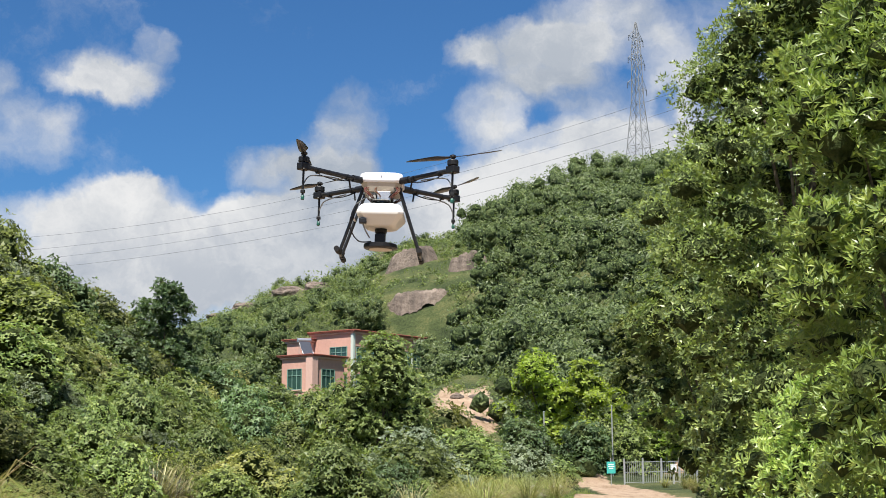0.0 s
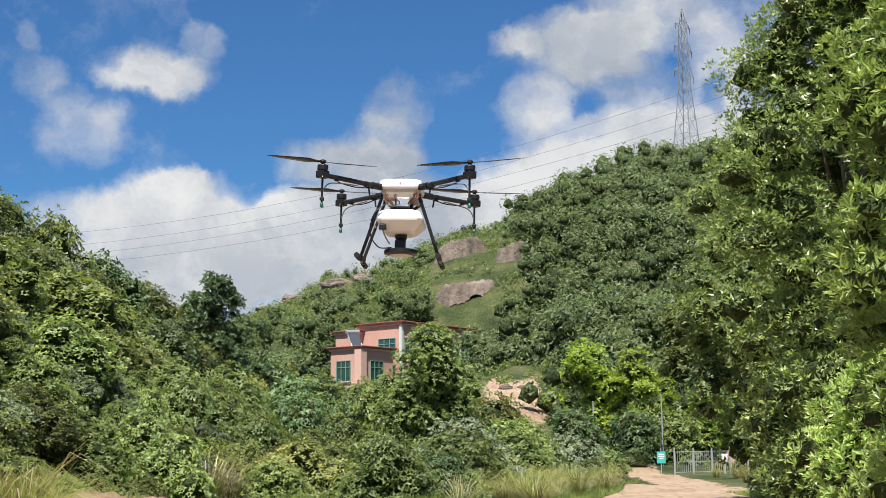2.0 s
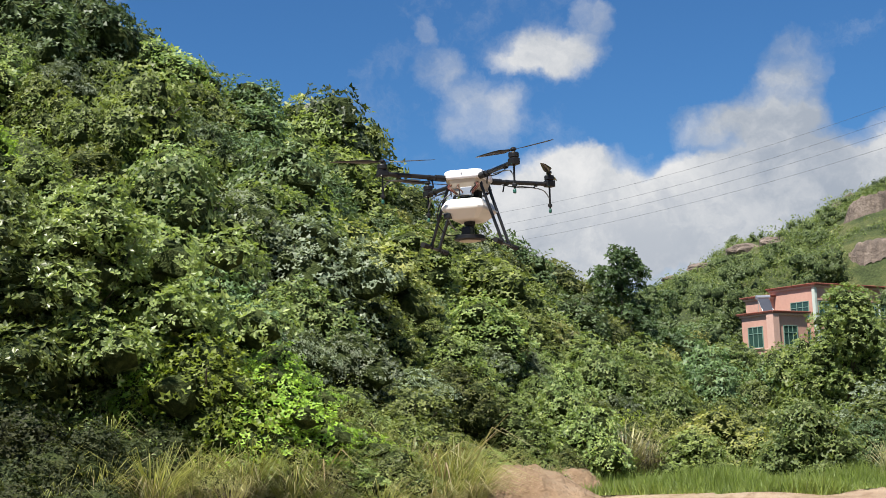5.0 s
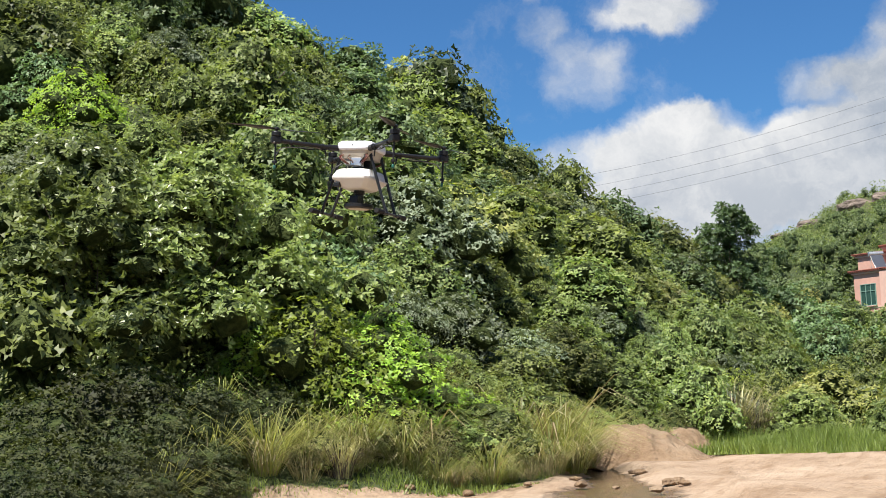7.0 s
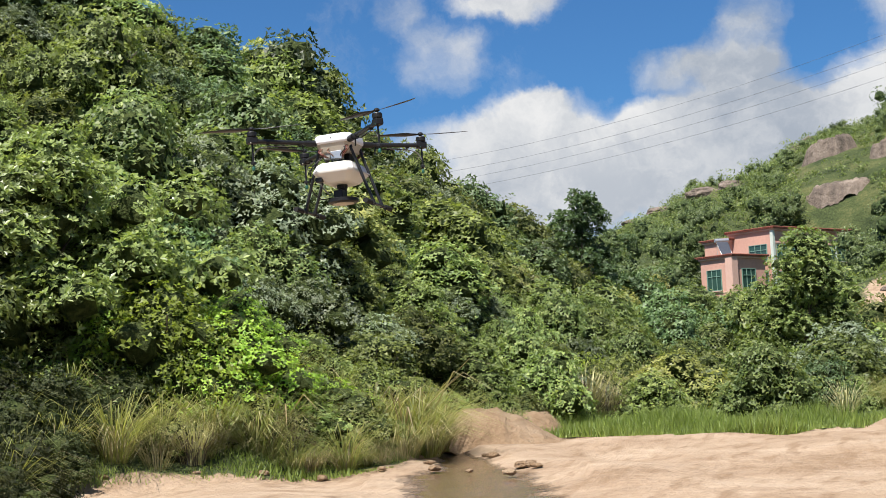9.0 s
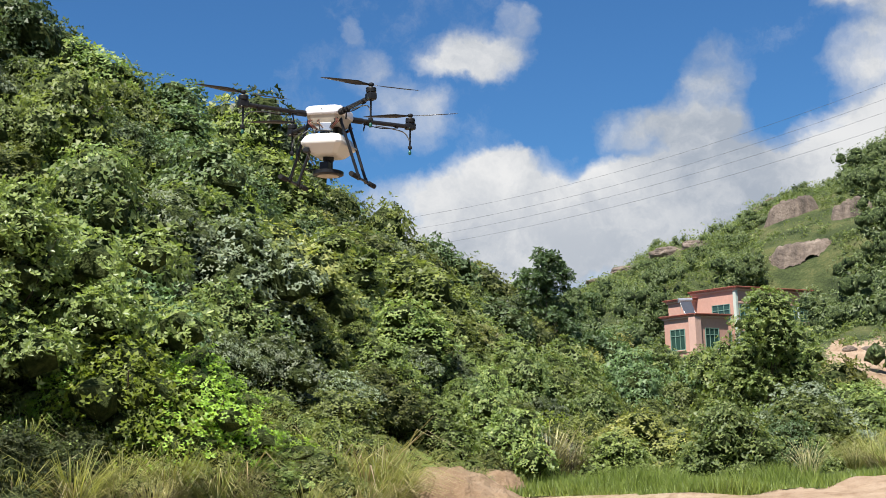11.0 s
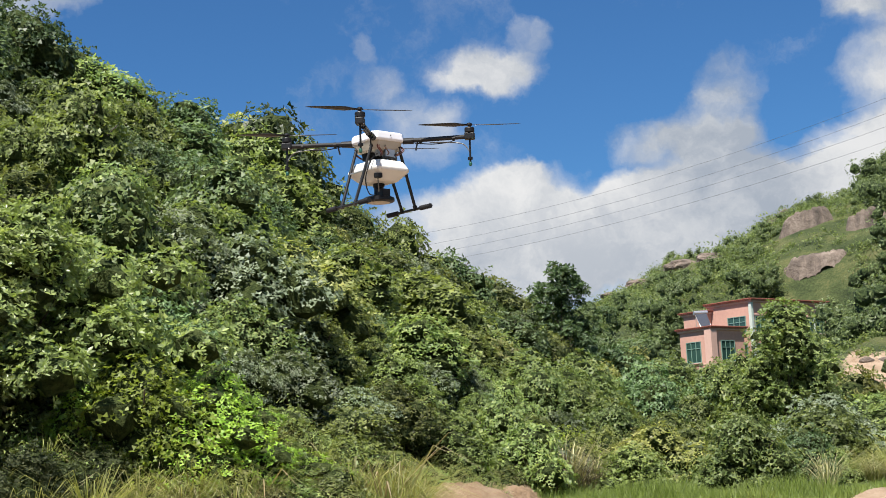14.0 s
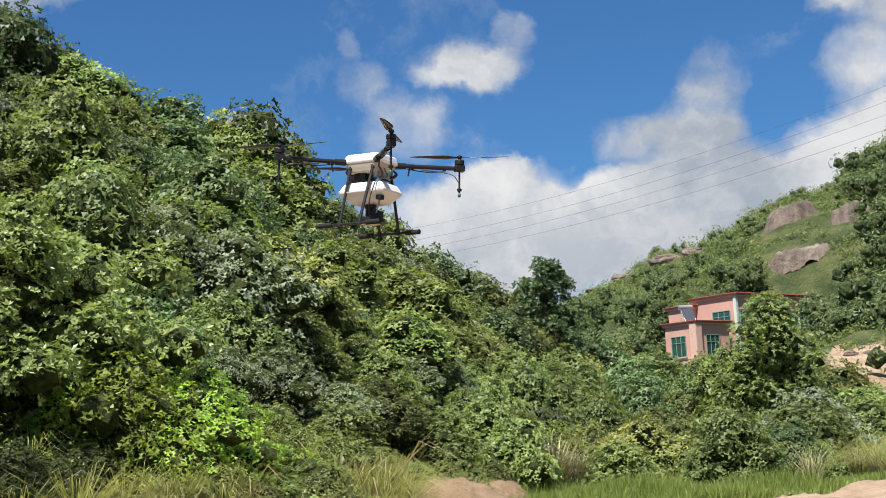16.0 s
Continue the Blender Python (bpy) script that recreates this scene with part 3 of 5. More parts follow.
def clothe_near_hill():
    """Shrubs and small trees over the near hill and the valley behind the sand, closer together than they are wide."""
    rng = np.random.default_rng(11)
    made = []
    az = 12.6
    while az < 41:  # the row along the ridge
        r = float(np.interp(az, NEAR_AZ, NEAR_RIDGE)) - 1.0
        p = spot(az, r)
        tall = EYE + r * math.tan(radians(float(np.interp(az, SKY_AZ, SKY_EL)))) - p.z
        size = min(max(tall / 1.55, 0.9), 2.6)
        shrub(int(rng.choice([0, 1, 2, 3, 4, 5])), p, size, rng.uniform(0, 360), tall / 1.55 / size)
        made.append((p, size * 0.7))
        az += math.degrees(size * 1.15 / r)
    for _ in range(9000):
        az = rng.uniform(-7.5, 41)
        foot, ridge = np.interp(az, NEAR_AZ, NEAR_FOOT), np.interp(az, NEAR_AZ, NEAR_RIDGE)
        edge = np.interp(az, SAND_AZ, SAND_R)
        start = min(max(foot, edge), edge + 5) + (3.5 if az > 18 else 1.2)
        r = start + (min(ridge, 115) + 2 - start) * rng.uniform(0, 1) ** 1.2
        if az < 6 and rng.random() < 0.3:
            continue
        size = rng.choice([1.0, 1.3, 1.7, 2.2]) * rng.uniform(0.9, 1.15) * (1.0 if az > 12 else 0.85) * (0.75 + r / 170) * (0.6 if r < edge + 6 else 1.0)
        p = spot(az, r)
        if any((p - q).length < 0.74 * (size + s) for q, s in made):
            continue
        if any(abs(az - a) * 0.0175 * r < w and abs(r - d) < dd for a, d, w, dd in KEEP_CLEAR):
            continue
        made.append((p, size))
        kind = int(rng.choice(8, p=[0.22, 0.2, 0.19, 0.08, 0.08, 0.11, 0.09, 0.03]))
        shrub(kind, p, size, rng.uniform(0, 360), rng.uniform(0.85, 1.25))
        if len(made) > 270:
            break


# azimuth, distance, half width, half depth of places where no shrub is sown
KEEP_CLEAR = [(3.5, 160, 14, 12), (2.9, 62, 3.2, 3.0), (11.4, 95, 3, 3), (16.2, 34, 2.2, 3), (-6.3, 90, 6, 60), (29, 28, 2.0, 2.2), (33.4, 28, 2.4, 2.4), (37.8, 27, 2.4, 2.4), (23.5, 70, 2.5, 3), (25.8, 38, 2.5, 2.5), (-0.9, 106, 4.4, 24)]
clothe_near_hill()

# marked single plants
for az, r, size, kind, squash, text in [
    (29.0, 26.8, 1.75, 7, 1.0, "bright lime-green fern bush at the foot of the slope"),
    (26.2, 26.9, 1.5, 7, 1.0, "bright lime-green fern bush at the foot of the slope"),
    (23.6, 28.0, 1.3, 0, 0.7, "leafy green bush above the grass"),
    (27.6, 37.5, 1.9, 6, 1.1, "grey-green bush with fine leaves"),
    (24.6, 38.0, 2.1, 6, 1.1, "grey-green bush with fine leaves"),
    (16.6, 50.0, 1.3, 5, 1.0, "yellow-green flowering bush on the slope"),
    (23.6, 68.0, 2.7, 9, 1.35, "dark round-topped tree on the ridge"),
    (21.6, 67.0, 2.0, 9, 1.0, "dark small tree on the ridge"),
    (12.9, 42.0, 1.5, 6, 0.75, "greyish half-bare shrub beside the sand"),
    (15.1, 40.0, 0.75, 7, 0.8, "small lime-green bush by the bank"),
    # two trees whose leaf colour holds the darkness of the shaded hollow
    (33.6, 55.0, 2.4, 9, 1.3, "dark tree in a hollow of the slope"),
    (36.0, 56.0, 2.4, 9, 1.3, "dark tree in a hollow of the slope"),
    # kind 8 from here on: low growth whose leaf colour carries painted shade
    (36.5, 21.5, 0.8, 8, 1.0, "low bush at the edge of the sand, shade painted into its leaves"),
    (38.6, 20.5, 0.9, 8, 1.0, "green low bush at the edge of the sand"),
    (40.2, 19.5, 0.9, 8, 1.0, "low bush at the edge of the sand, shade painted into its leaves"),
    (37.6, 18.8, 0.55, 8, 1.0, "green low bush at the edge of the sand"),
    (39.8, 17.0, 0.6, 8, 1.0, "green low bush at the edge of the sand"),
    (35.0, 23.2, 0.9, 8, 1.0, "low bush at the edge of the sand, shade painted into its leaves"),
    (36.0, 24.0, 1.1, 8, 1.0, "low bush at the edge of the sand, shade painted into its leaves"),
    (38.0, 23.4, 1.2, 8, 1.0, "low bush at the edge of the sand, shade painted into its leaves"),
    (40.0, 22.5, 1.2, 8, 1.0, "low bush at the edge of the sand, shade painted into its leaves"),
    (41.5, 20.5, 1.0, 8, 1.0, "low bush at the edge of the sand, shade painted into its leaves"),
    (37.2, 20.4, 0.8, 8, 1.0, "low bush at the edge of the sand, shade painted into its leaves"),
    (33.6, 24.4, 0.9, 8, 1.0, "low bush at the edge of the sand, shade painted into its leaves"),
    (34.4, 22.0, 0.7, 8, 1.0, "leafy weeds with the shade of the slope painted into their leaves"),
    (36.9, 22.6, 0.9, 8, 1.0, "leafy weeds with the shade of the slope painted into their leaves"),
    (38.9, 18.6, 0.7, 8, 1.0, "leafy weeds with the shade of the slope painted into their leaves"),
    (36.6, 20.0, 0.6, 8, 1.0, "leafy weeds with the shade of the slope painted into their leaves"),
    (38.4, 17.4, 0.5, 8, 1.0, "leafy weeds with the shade of the slope painted into their leaves"),
    (41.2, 18.2, 0.7, 8, 1.0, "leafy weeds with the shade of the slope painted into their leaves"),
    (35.2, 20.6, 0.5, 8, 1.0, "leafy weeds with the shade of the slope painted into their leaves"),
    (33.2, 23.0, 0.6, 8, 1.0, "leafy weeds with the shade of the slope painted into their leaves"),
    (35.9, 18.9, 0.5, 8, 1.0, "low bush at the edge of the sand, shade painted into its leaves"),
    (16.6, 35.2, 0.6, 5, 0.8, "dry brownish brush on top of the bank"),
    (15.3, 35.4, 0.7, 6, 0.7, "dry brownish brush on top of the bank"),
    (17.4, 34.8, 0.7, 0, 0.8, "green low bush on top of the bank"),
    (14.2, 38.6, 0.8, 0, 0.9, "green low bush behind the bank"),
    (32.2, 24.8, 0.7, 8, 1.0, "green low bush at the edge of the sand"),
    (27.8, 26.8, 1.0, 7, 1.0, "bright lime-green fern bush at the foot of the slope"),
    (24.6, 27.6, 1.1, 7, 0.9, "bright lime-green fern bush at the foot of the slope"),
    (22.2, 28.2, 0.9, 7, 0.9, "bright lime-green fern bush at the foot of the slope"),
    (30.9, 25.6, 0.8, 8, 0.9, "leafy weeds among the grass, shade painted into their leaves"),
    (28.6, 25.0, 0.6, 5, 0.8, "dry brownish brush among the grass"),
    (25.2, 26.0, 0.9, 5, 0.8, "dry brownish brush among the grass"),
    (23.0, 26.6, 0.9, 0, 0.8, "leafy green bush above the grass"),
    (21.2, 27.6, 0.9, 1, 0.9, "leafy green bush above the grass"),
    (31.4, 27.0, 1.1, 7, 1.0, "bright lime-green fern bush at the foot of the slope"),
    (26.0, 29.5, 1.3, 7, 1.0, "bright lime-green fern bush at the foot of the slope"),
    (35.8, 27.8, 2.0, 2, 1.2, "broad leafy shrub between the glossy trees"),
    (40.2, 26.4, 2.0, 1, 1.2, "broad leafy shrub between the glossy trees"),
    (31.0, 31.0, 1.9, 1, 1.2, "broad leafy shrub above the ferns"),
    (8.9, 44.0, 0.9, 7, 0.8, "small lime-green bush by the sand"),
    (4.4, 47.0, 1.3, 6, 1.0, "grey-green bush by the sand"),
]:
    shrub(kind, spot(az, r), size, az * 37, squash, text)


def leaf_cover(name, label, category, mat, seed, x, y, size, leaves, length, width, core=0.0, spread=0.45, lift=0.7, k=5):
    """Many small leafy masses joined, too many to count."""
    rng = np.random.default_rng(seed)
    z = lay(x, y)
    n = len(x)
    cc = np.stack([x, y, z], 1)[:, None, :] + (np.clip(rng.normal(0, spread, (n, k, 3)), -0.9, [0.75, 0.75, 0.8]) * np.array([1, 1, 0.8]) + np.array([0, 0, lift])) * size[:, None, None]
    m = int(leaves * 2.2)
    pick = rng.integers(0, k, (n, m))
    d = unit(rng.normal(0, 1, (n, m, 3)) + np.array([0.0, -0.2, 0.35]))
    p = np.take_along_axis(cc, pick[:, :, None].repeat(3, 2), 1) + d * size[:, None, None] * 0.55 * rng.uniform(0.85, 1.05, (n, m, 1))
    hidden = np.zeros((n, m), bool)
    for q in range(k):
        hidden |= (pick != q) & (((p - cc[:, q:q + 1]) ** 2).sum(2) < (0.42 * size[:, None]) ** 2)
    order = np.argsort(hidden, axis=1, kind="stable")[:, :leaves]
    p, d = np.take_along_axis(p, order[:, :, None], 1), np.take_along_axis(d, order[:, :, None], 1)
    grow = np.repeat(np.sqrt(size / size.mean()), leaves)[:, None]
    v, f = leaf_arrays(rng, p.reshape(-1, 3), d.reshape(-1, 3), length * grow, width * grow, 0.2)
    verts, faces, index = [v], f.tolist(), [0] * len(f)
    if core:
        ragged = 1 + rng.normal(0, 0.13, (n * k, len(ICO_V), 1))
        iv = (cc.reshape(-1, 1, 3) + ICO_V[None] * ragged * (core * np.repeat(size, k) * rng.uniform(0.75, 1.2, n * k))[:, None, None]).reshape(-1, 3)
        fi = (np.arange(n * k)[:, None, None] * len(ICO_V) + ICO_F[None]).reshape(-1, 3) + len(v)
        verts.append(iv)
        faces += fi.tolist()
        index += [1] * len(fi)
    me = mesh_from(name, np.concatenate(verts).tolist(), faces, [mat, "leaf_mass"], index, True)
    return tagged(new(name, me), label, category, kind="stuff")


def on_slope(az, el):
    """The nearest place of the hillside that is seen at that elevation."""
    for r in np.arange(100, 340, 1.0):
        p = spot(az, r)
        if p.z >= EYE + r * math.tan(radians(el)):
            return p
    return spot(az, 238)


# azimuth, elevation and half width of the bare rocks
ROCKS = [(1.3, 8.35, 4.2), (2.4, 8.75, 2.6), (0.95, 7.1, 4.4), (6.4, 7.1, 2.9), (5.25, 7.3, 2.0), (8.1, 6.5, 2.6), (9.4, 6.1, 2.2), (-1.1, 8.2, 3.2)]


def by_rock(az, r):
    """Whether a place lies on a rock or just below it."""
    near = np.zeros(len(az), bool)
    for a, el, w in ROCKS:
        d = on_slope(a, el).xy.length
        near |= (np.abs(az - a) * 0.01745 * r < w) & (r > d - 7) & (r < d + 3)
    return near


def far_woods():
    rng = np.random.default_rng(21)
    n = 1500
    az = rng.uniform(-20, 15, n)
    r = 105 + 141 * rng.uniform(0, 1, n) ** 0.8
    keep = (np.hypot(np.sin(np.radians(az)) * r - 10.5, np.cos(np.radians(az)) * r - 162) > 14) & ~((np.abs(az - 4.8) < 3.0) & (r > 112) & (r < 160)) & ~((az > -2.9) & (az < 1.3) & (r > 84) & (r < 134))
    keep &= ~((az > -1.0) & (r > 186) & (rng.random(n) < 0.6))
    keep &= ~by_rock(az, r) & ~((az > -0.2) & (r > 219) & (rng.random(n) < 0.85))
    az, r = az[keep], r[keep]
    x, y = -np.sin(np.radians(az)) * r, np.cos(np.radians(az)) * r
    s = np.clip(rng.gamma(5.0, 0.40, len(x)) * np.where(az < -2, 1.25, 0.8) + 0.5, 0.8, 3.2) * np.where((az > 0) & (az < 8) & (r < 140), 0.6, 1.0) * np.where((az > -1.2) & (r > 188), 0.45, 1.0)
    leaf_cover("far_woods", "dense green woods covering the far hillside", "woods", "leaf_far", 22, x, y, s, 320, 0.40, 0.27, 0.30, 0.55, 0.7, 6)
    n = 3300
    az, r = rng.uniform(-3.0, 12, n), np.where(rng.random(n) < 0.25, rng.uniform(112, 186, n), rng.uniform(184, 246, n))
    away = (np.hypot(np.sin(np.radians(az)) * r - 10.5, np.cos(np.radians(az)) * r - 162) > 13) & ~((np.abs(az + 0.8) < 1.8) & (r < 124))
    away &= ~by_rock(az, r)
    az, r = az[away], r[away]
    n = len(az)
    x, y = -np.sin(np.radians(az)) * r, np.cos(np.radians(az)) * r
    leaf_cover("scrub", "low green scrub and grass below the rocky summit", "scrub", "leaf_mid", 23, x, y, rng.gamma(3.0, 0.17, n) + 0.15, 55, 0.30, 0.20, 0.0, 0.9, 0.1)
    for n, share, length, lo, hi in ((700, 130, 0.15, 0.25, 1.0), (330, 300, 0.075, 0.0, 0.22)):
        az = rng.uniform(-8, 41, n)
        edge = np.interp(az, SAND_AZ, SAND_R)
        start = np.minimum(np.maximum(np.interp(az, NEAR_AZ, NEAR_FOOT), edge), edge + 5) + 1.5
        r = start + (np.minimum(np.interp(az, NEAR_AZ, NEAR_RIDGE), 115) - start) * rng.uniform(lo, hi, n)
        x, y = -np.sin(np.radians(az)) * r, np.cos(np.radians(az)) * r
        keep = (np.abs(x - 9.5) > 3.5) & ~((np.abs(az - 16) < 2.4) & (r < 37)) & (az > -6.5) & ~((np.abs(az + 0.8) < 1.7) & (r > 90))
        x, y = x[keep], y[keep]
        leaf_cover("undergrowth", "low green undergrowth between the shrubs", "undergrowth", "leaf_mid", 24 + n, x, y, rng.uniform(0.4, 0.9, len(x)), share, length, length * 0.65, 0.0, 0.8, 0.3)


far_woods()


def tall_tree(name, seed, at, height, radius, mat, leaves, length, width, label, count=90, size=0.75, base=0.02, quad=True, per=6, ragged=0.25, core=0.6, cone=0.5):
    ob = new(name)
    ob.matrix_basis = Matrix.Translation(at)
    part("trunk", trunk_mesh("trunk", seed, height * 0.85, 0.010 * height, radius * 0.6, 9), None, ob)
    part("crown", crown_mesh("crown", seed, radius, height, count, size, leaves, length, width, mat, base, ragged, quad, core, per, cone), None, ob)
    return tagged(ob, label, "tree")


tall_tree("tree", 31, spot(-15.0, 27), 13.0, 2.35, "leaf_tall", 100000, 0.140, 0.046, "tall dark evergreen tree with narrow leaves beside the sand", 200, 0.56, quad=False, ragged=0.3, cone=1.0)
tall_tree("tree", 32, spot(-19.6, 15), 7.3, 1.5, "leaf_near", 46000, 0.125, 0.032, "sunlit tree with bright narrow leaves", 160, 0.32, per=7, ragged=0.3, cone=1.1)
tall_tree("tree", 33, spot(-11.5, 46), 11.4, 2.9, "leaf_mid", 26000, 0.19, 0.075, "tall pale green tree at the edge of the track", 90, 0.75, 0.1)
tall_tree("tree", 34, spot(-12.9, 37), 8.2, 2.0, "leaf_mid", 17000, 0.17, 0.066, "green tree crowding the edge of the track", 60, 0.6, 0.05)
tall_tree("tree", 35, spot(2.5, 62), 7.0, 2.25, "leaf_mid", 17000, 0.17, 0.075, "broad-crowned tree standing before the house", 75, 0.66, 0.0, ragged=0.4)
tall_tree("tree", 36, spot(11.4, 95), 7.6, 2.8, "leaf_darkest", 12000, 0.27, 0.12, "dark lone tree standing on the saddle", 56, 0.62, 0.0, ragged=0.7, core=0.4)
tall_tree("tree", 37, spot(-3.9, 108), 7.2, 2.7, "leaf_lime", 6500, 0.34, 0.15, "yellow-green tree behind the reeds", 40, 0.75, 0.0, ragged=0.4)
tall_tree("tree", 44, spot(-6.0, 106), 7.4, 2.6, "leaf_lime", 6500, 0.34, 0.15, "yellow-green spreading tree behind the reeds", 40, 0.75, 0.0, ragged=0.4)
tall_tree("tree", 38, spot(-8.6, 122), 12.0, 4.2, "leaf_mid", 10000, 0.38, 0.2, "green tree on the slope behind the gate", 60, 1.2, 0.0)
tall_tree("tree", 39, spot(-9.0, 106), 5.6, 2.0, "leaf_lime", 5000, 0.26, 0.12, "bright yellow-green young tree behind the fence", 50, 0.6, 0.0)
tall_tree("tree", 40, spot(-14.6, 31), 4.2, 1.9, "leaf_tall", 18000, 0.135, 0.044, "dark leafy shrub under the tall tree", 70, 0.5, 0.0, per=7, cone=1.0)
tall_tree("tree", 42, spot(33.4, 28), 4.6, 2.7, "leaf_glossy", 26000, 0.135, 0.062, "dark glossy tree at the foot of the slope", 70, 0.62, 0.0, per=7, ragged=0.4)
tall_tree("tree", 43, spot(37.8, 27), 4.8, 2.8, "leaf_glossy", 26000, 0.135, 0.062, "broad glossy tree at the foot of the slope", 70, 0.62, 0.0, per=7, ragged=0.4)
tall_tree("tree", 45, spot(1.0, 240), 2.6, 1.5, "leaf_darkest", 1500, 0.3, 0.18, "small round tree alone on the summit", 14, 0.6, 0.0)
tall_tree("tree", 41, spot(-16.4, 22), 3.2, 1.5, "leaf_near", 16000, 0.13, 0.036, "leafy sapling at the edge of the sand", 70, 0.42, per=7, cone=1.0)
for i, (az, r, size, kind) in enumerate([(-3.4, 92, 2.4, 3), (-3.2, 72, 1.9, 6), (-1.0, 66, 1.9, 0), (-4.8, 74, 1.2, 0), (0.3, 74, 1.3, 1), (-6.5, 110, 3.0, 3), (-6.4, 104, 2.6, 1),
                                         (4.6, 52, 1.7, 0), (6.4, 50, 1.5, 2), (8.6, 47, 1.4, 5), (5.6, 70, 2.0, 3), (-11.6, 100, 3.4, 3), (-12.9, 50, 1.8, 0), (-7.6, 104, 2.6, 0), (-10.3, 112, 3.4, 1), (-5.8, 100, 2.6, 3)]):
    shrub(kind, spot(az, r), size, i * 77.0, 1.0)


# ---- grass ----


def tuft_mesh(name, seed, height, spread, blades, mat, width=0.012, bend=0.5):
    """A tuft of blades that rise from a tight root and arch outwards."""
    rng = np.random.default_rng(seed)
    a = rng.uniform(0, 2 * np.pi, blades)
    b = a + rng.normal(0, 0.35, blades)
    root = np.stack([np.cos(a), np.sin(a), 0 * a], 1) * (spread * 0.16 * np.sqrt(rng.random(blades)))[:, None]
    out = np.stack([np.cos(b), np.sin(b), 0 * a], 1)
    h = height * rng.uniform(0.45, 1.1, blades)
    side = np.stack([-out[:, 1], out[:, 0], 0 * a], 1) * (width * rng.uniform(0.7, 1.4, blades))[:, None]
    lean = rng.uniform(0.12, 1.0, blades) ** 0.8 * bend
    up = np.array([0, 0, 1.0])
    line = [root] + [root + out * (lean * h * x)[:, None] + up * (h * (z - drop * lean))[:, None] for x, z, drop in ((0.18, 0.48, 0.02), (0.5, 0.86, 0.10), (0.95, 1.0, 0.36))]
    v = np.stack([line[0] - side, line[0] + side, line[1] - side, line[1] + side, line[2] - side * 0.7, line[2] + side * 0.7, line[3]], 1).reshape(-1, 3)
    i = np.arange(blades)[:, None] * 7
    f = np.concatenate([i + np.array(q) for q in ([0, 1, 3], [0, 3, 2], [2, 3, 5], [2, 5, 4], [4, 5, 6])], 0)
    return mesh_from(name, v.tolist(), f.tolist(), mat)


TALL = [tuft_mesh("tuft", 60 + i, 1.15, 1.3, 170, "blade_green", 0.0062, 1.9) for i in range(3)]
DRY = [tuft_mesh("dry_tuft", 70 + i, 1.05, 1.3, 90, "blade_dry", 0.005, 1.9) for i in range(2)]
PLUME = tuft_mesh("plume_spray", 75, 1.5, 0.5, 12, "blade_dry", 0.012, 2.1)


def grass_clump(at, size, turn, kind, label, plumes=False):
    ob = new("grass_clump")
    ob.matrix_basis = Matrix.Translation(at) @ pose(0, 0, 0, 0, 0, turn) @ Matrix.Diagonal((size, size, size, 1))
    part("tuft", (TALL + DRY)[kind], None, ob)
    if kind < 3:
        part("dry_tuft", DRY[kind % 2], None, ob, "straw-coloured dry blades").scale = (1.0, 1.0, 0.8)
    if plumes:
        part("plume_spray", PLUME, None, ob, "drooping feathery seed plumes")
    return tagged(ob, label, "grass", "tall grass along the foot of the slope")


TWIGS = tuft_mesh("twigs_and_gap_shade", 77, 1.0, 1.6, 240, "blade_dry", 0.006, 1.1)
BROWN = tuft_mesh("dead_stems", 78, 0.8, 1.6, 160, "dead_wood", 0.007, 1.3)
for az, r, size in ((11.9, 41.0, 2.1), (12.6, 40.2, 1.6), (10.9, 41.5, 1.5), (16.0, 34.6, 0.9), (15.2, 35.2, 1.0), (25.0, 25.6, 1.0), (28.0, 24.6, 0.9), (24.2, 25.8, 0.9)):
    brush = new("dry_brush")
    brush.matrix_basis = Matrix.Translation(spot(az, r, -0.05)) @ pose(0, 0, 0, 0, 0, az * 53) @ Matrix.Diagonal((size, size, size, 1))
    part("dead_tuft", BROWN, None, brush, "dead grey-brown stems")
    part("dry_tuft", TWIGS, None, brush)
    tagged(brush, "half-bare grey-brown brush at the edge of the sand", "shrub")
rng = np.random.default_rng(81)
for i in range(100):
    az = rng.uniform(17.6, 35.5)
    r = np.interp(az, SAND_AZ, SAND_R) + 0.3 + rng.uniform(0, 1) ** 1.2 * 5.0
    grass_clump(spot(az, r, -0.05), rng.choice([0.45, 0.6, 0.75, 1.0, 1.25], p=[0.25, 0.25, 0.25, 0.15, 0.1]), rng.uniform(0, 360), int(rng.choice(5, p=[0.25, 0.25, 0.2, 0.15, 0.15])), "tall arching green grass clump with dry blades")
for az, r, size in ((18.4, 29.0, 1.45), (19.3, 28.0, 1.35), (18.8, 30.5, 1.5), (20.6, 28.5, 1.25), (17.9, 31.0, 1.2), (24.2, 26.5, 1.1)):
    grass_clump(spot(az, r), size, az * 91, 0, "tall silvergrass clump with drooping plumes", True)
for i in range(34):
    az = rng.uniform(-6.0, 1.5)
    r = np.interp(az, SAND_AZ, SAND_R) + 1 + rng.uniform(0, 22)
    x = -math.sin(radians(az)) * r
    if abs(x - 9.5) > 3.0:
        grass_clump(spot(az, r), rng.uniform(0.9, 1.5), rng.uniform(0, 360), int(rng.integers(0, 4)), "reedy green grass clump beside the track")
for i in range(44):
    az = rng.uniform(-13.2, -7.4)
    r = np.interp(az, SAND_AZ, SAND_R) + 0.6 + rng.uniform(0, 26)
    if abs(-math.sin(radians(az)) * r - 9.6) < 2.6 or r > 89:
        continue
    grass_clump(spot(az, r), rng.uniform(0.5, 0.9), rng.uniform(0, 360), int(rng.integers(0, 3)), "leafy green grass clump beside the track")


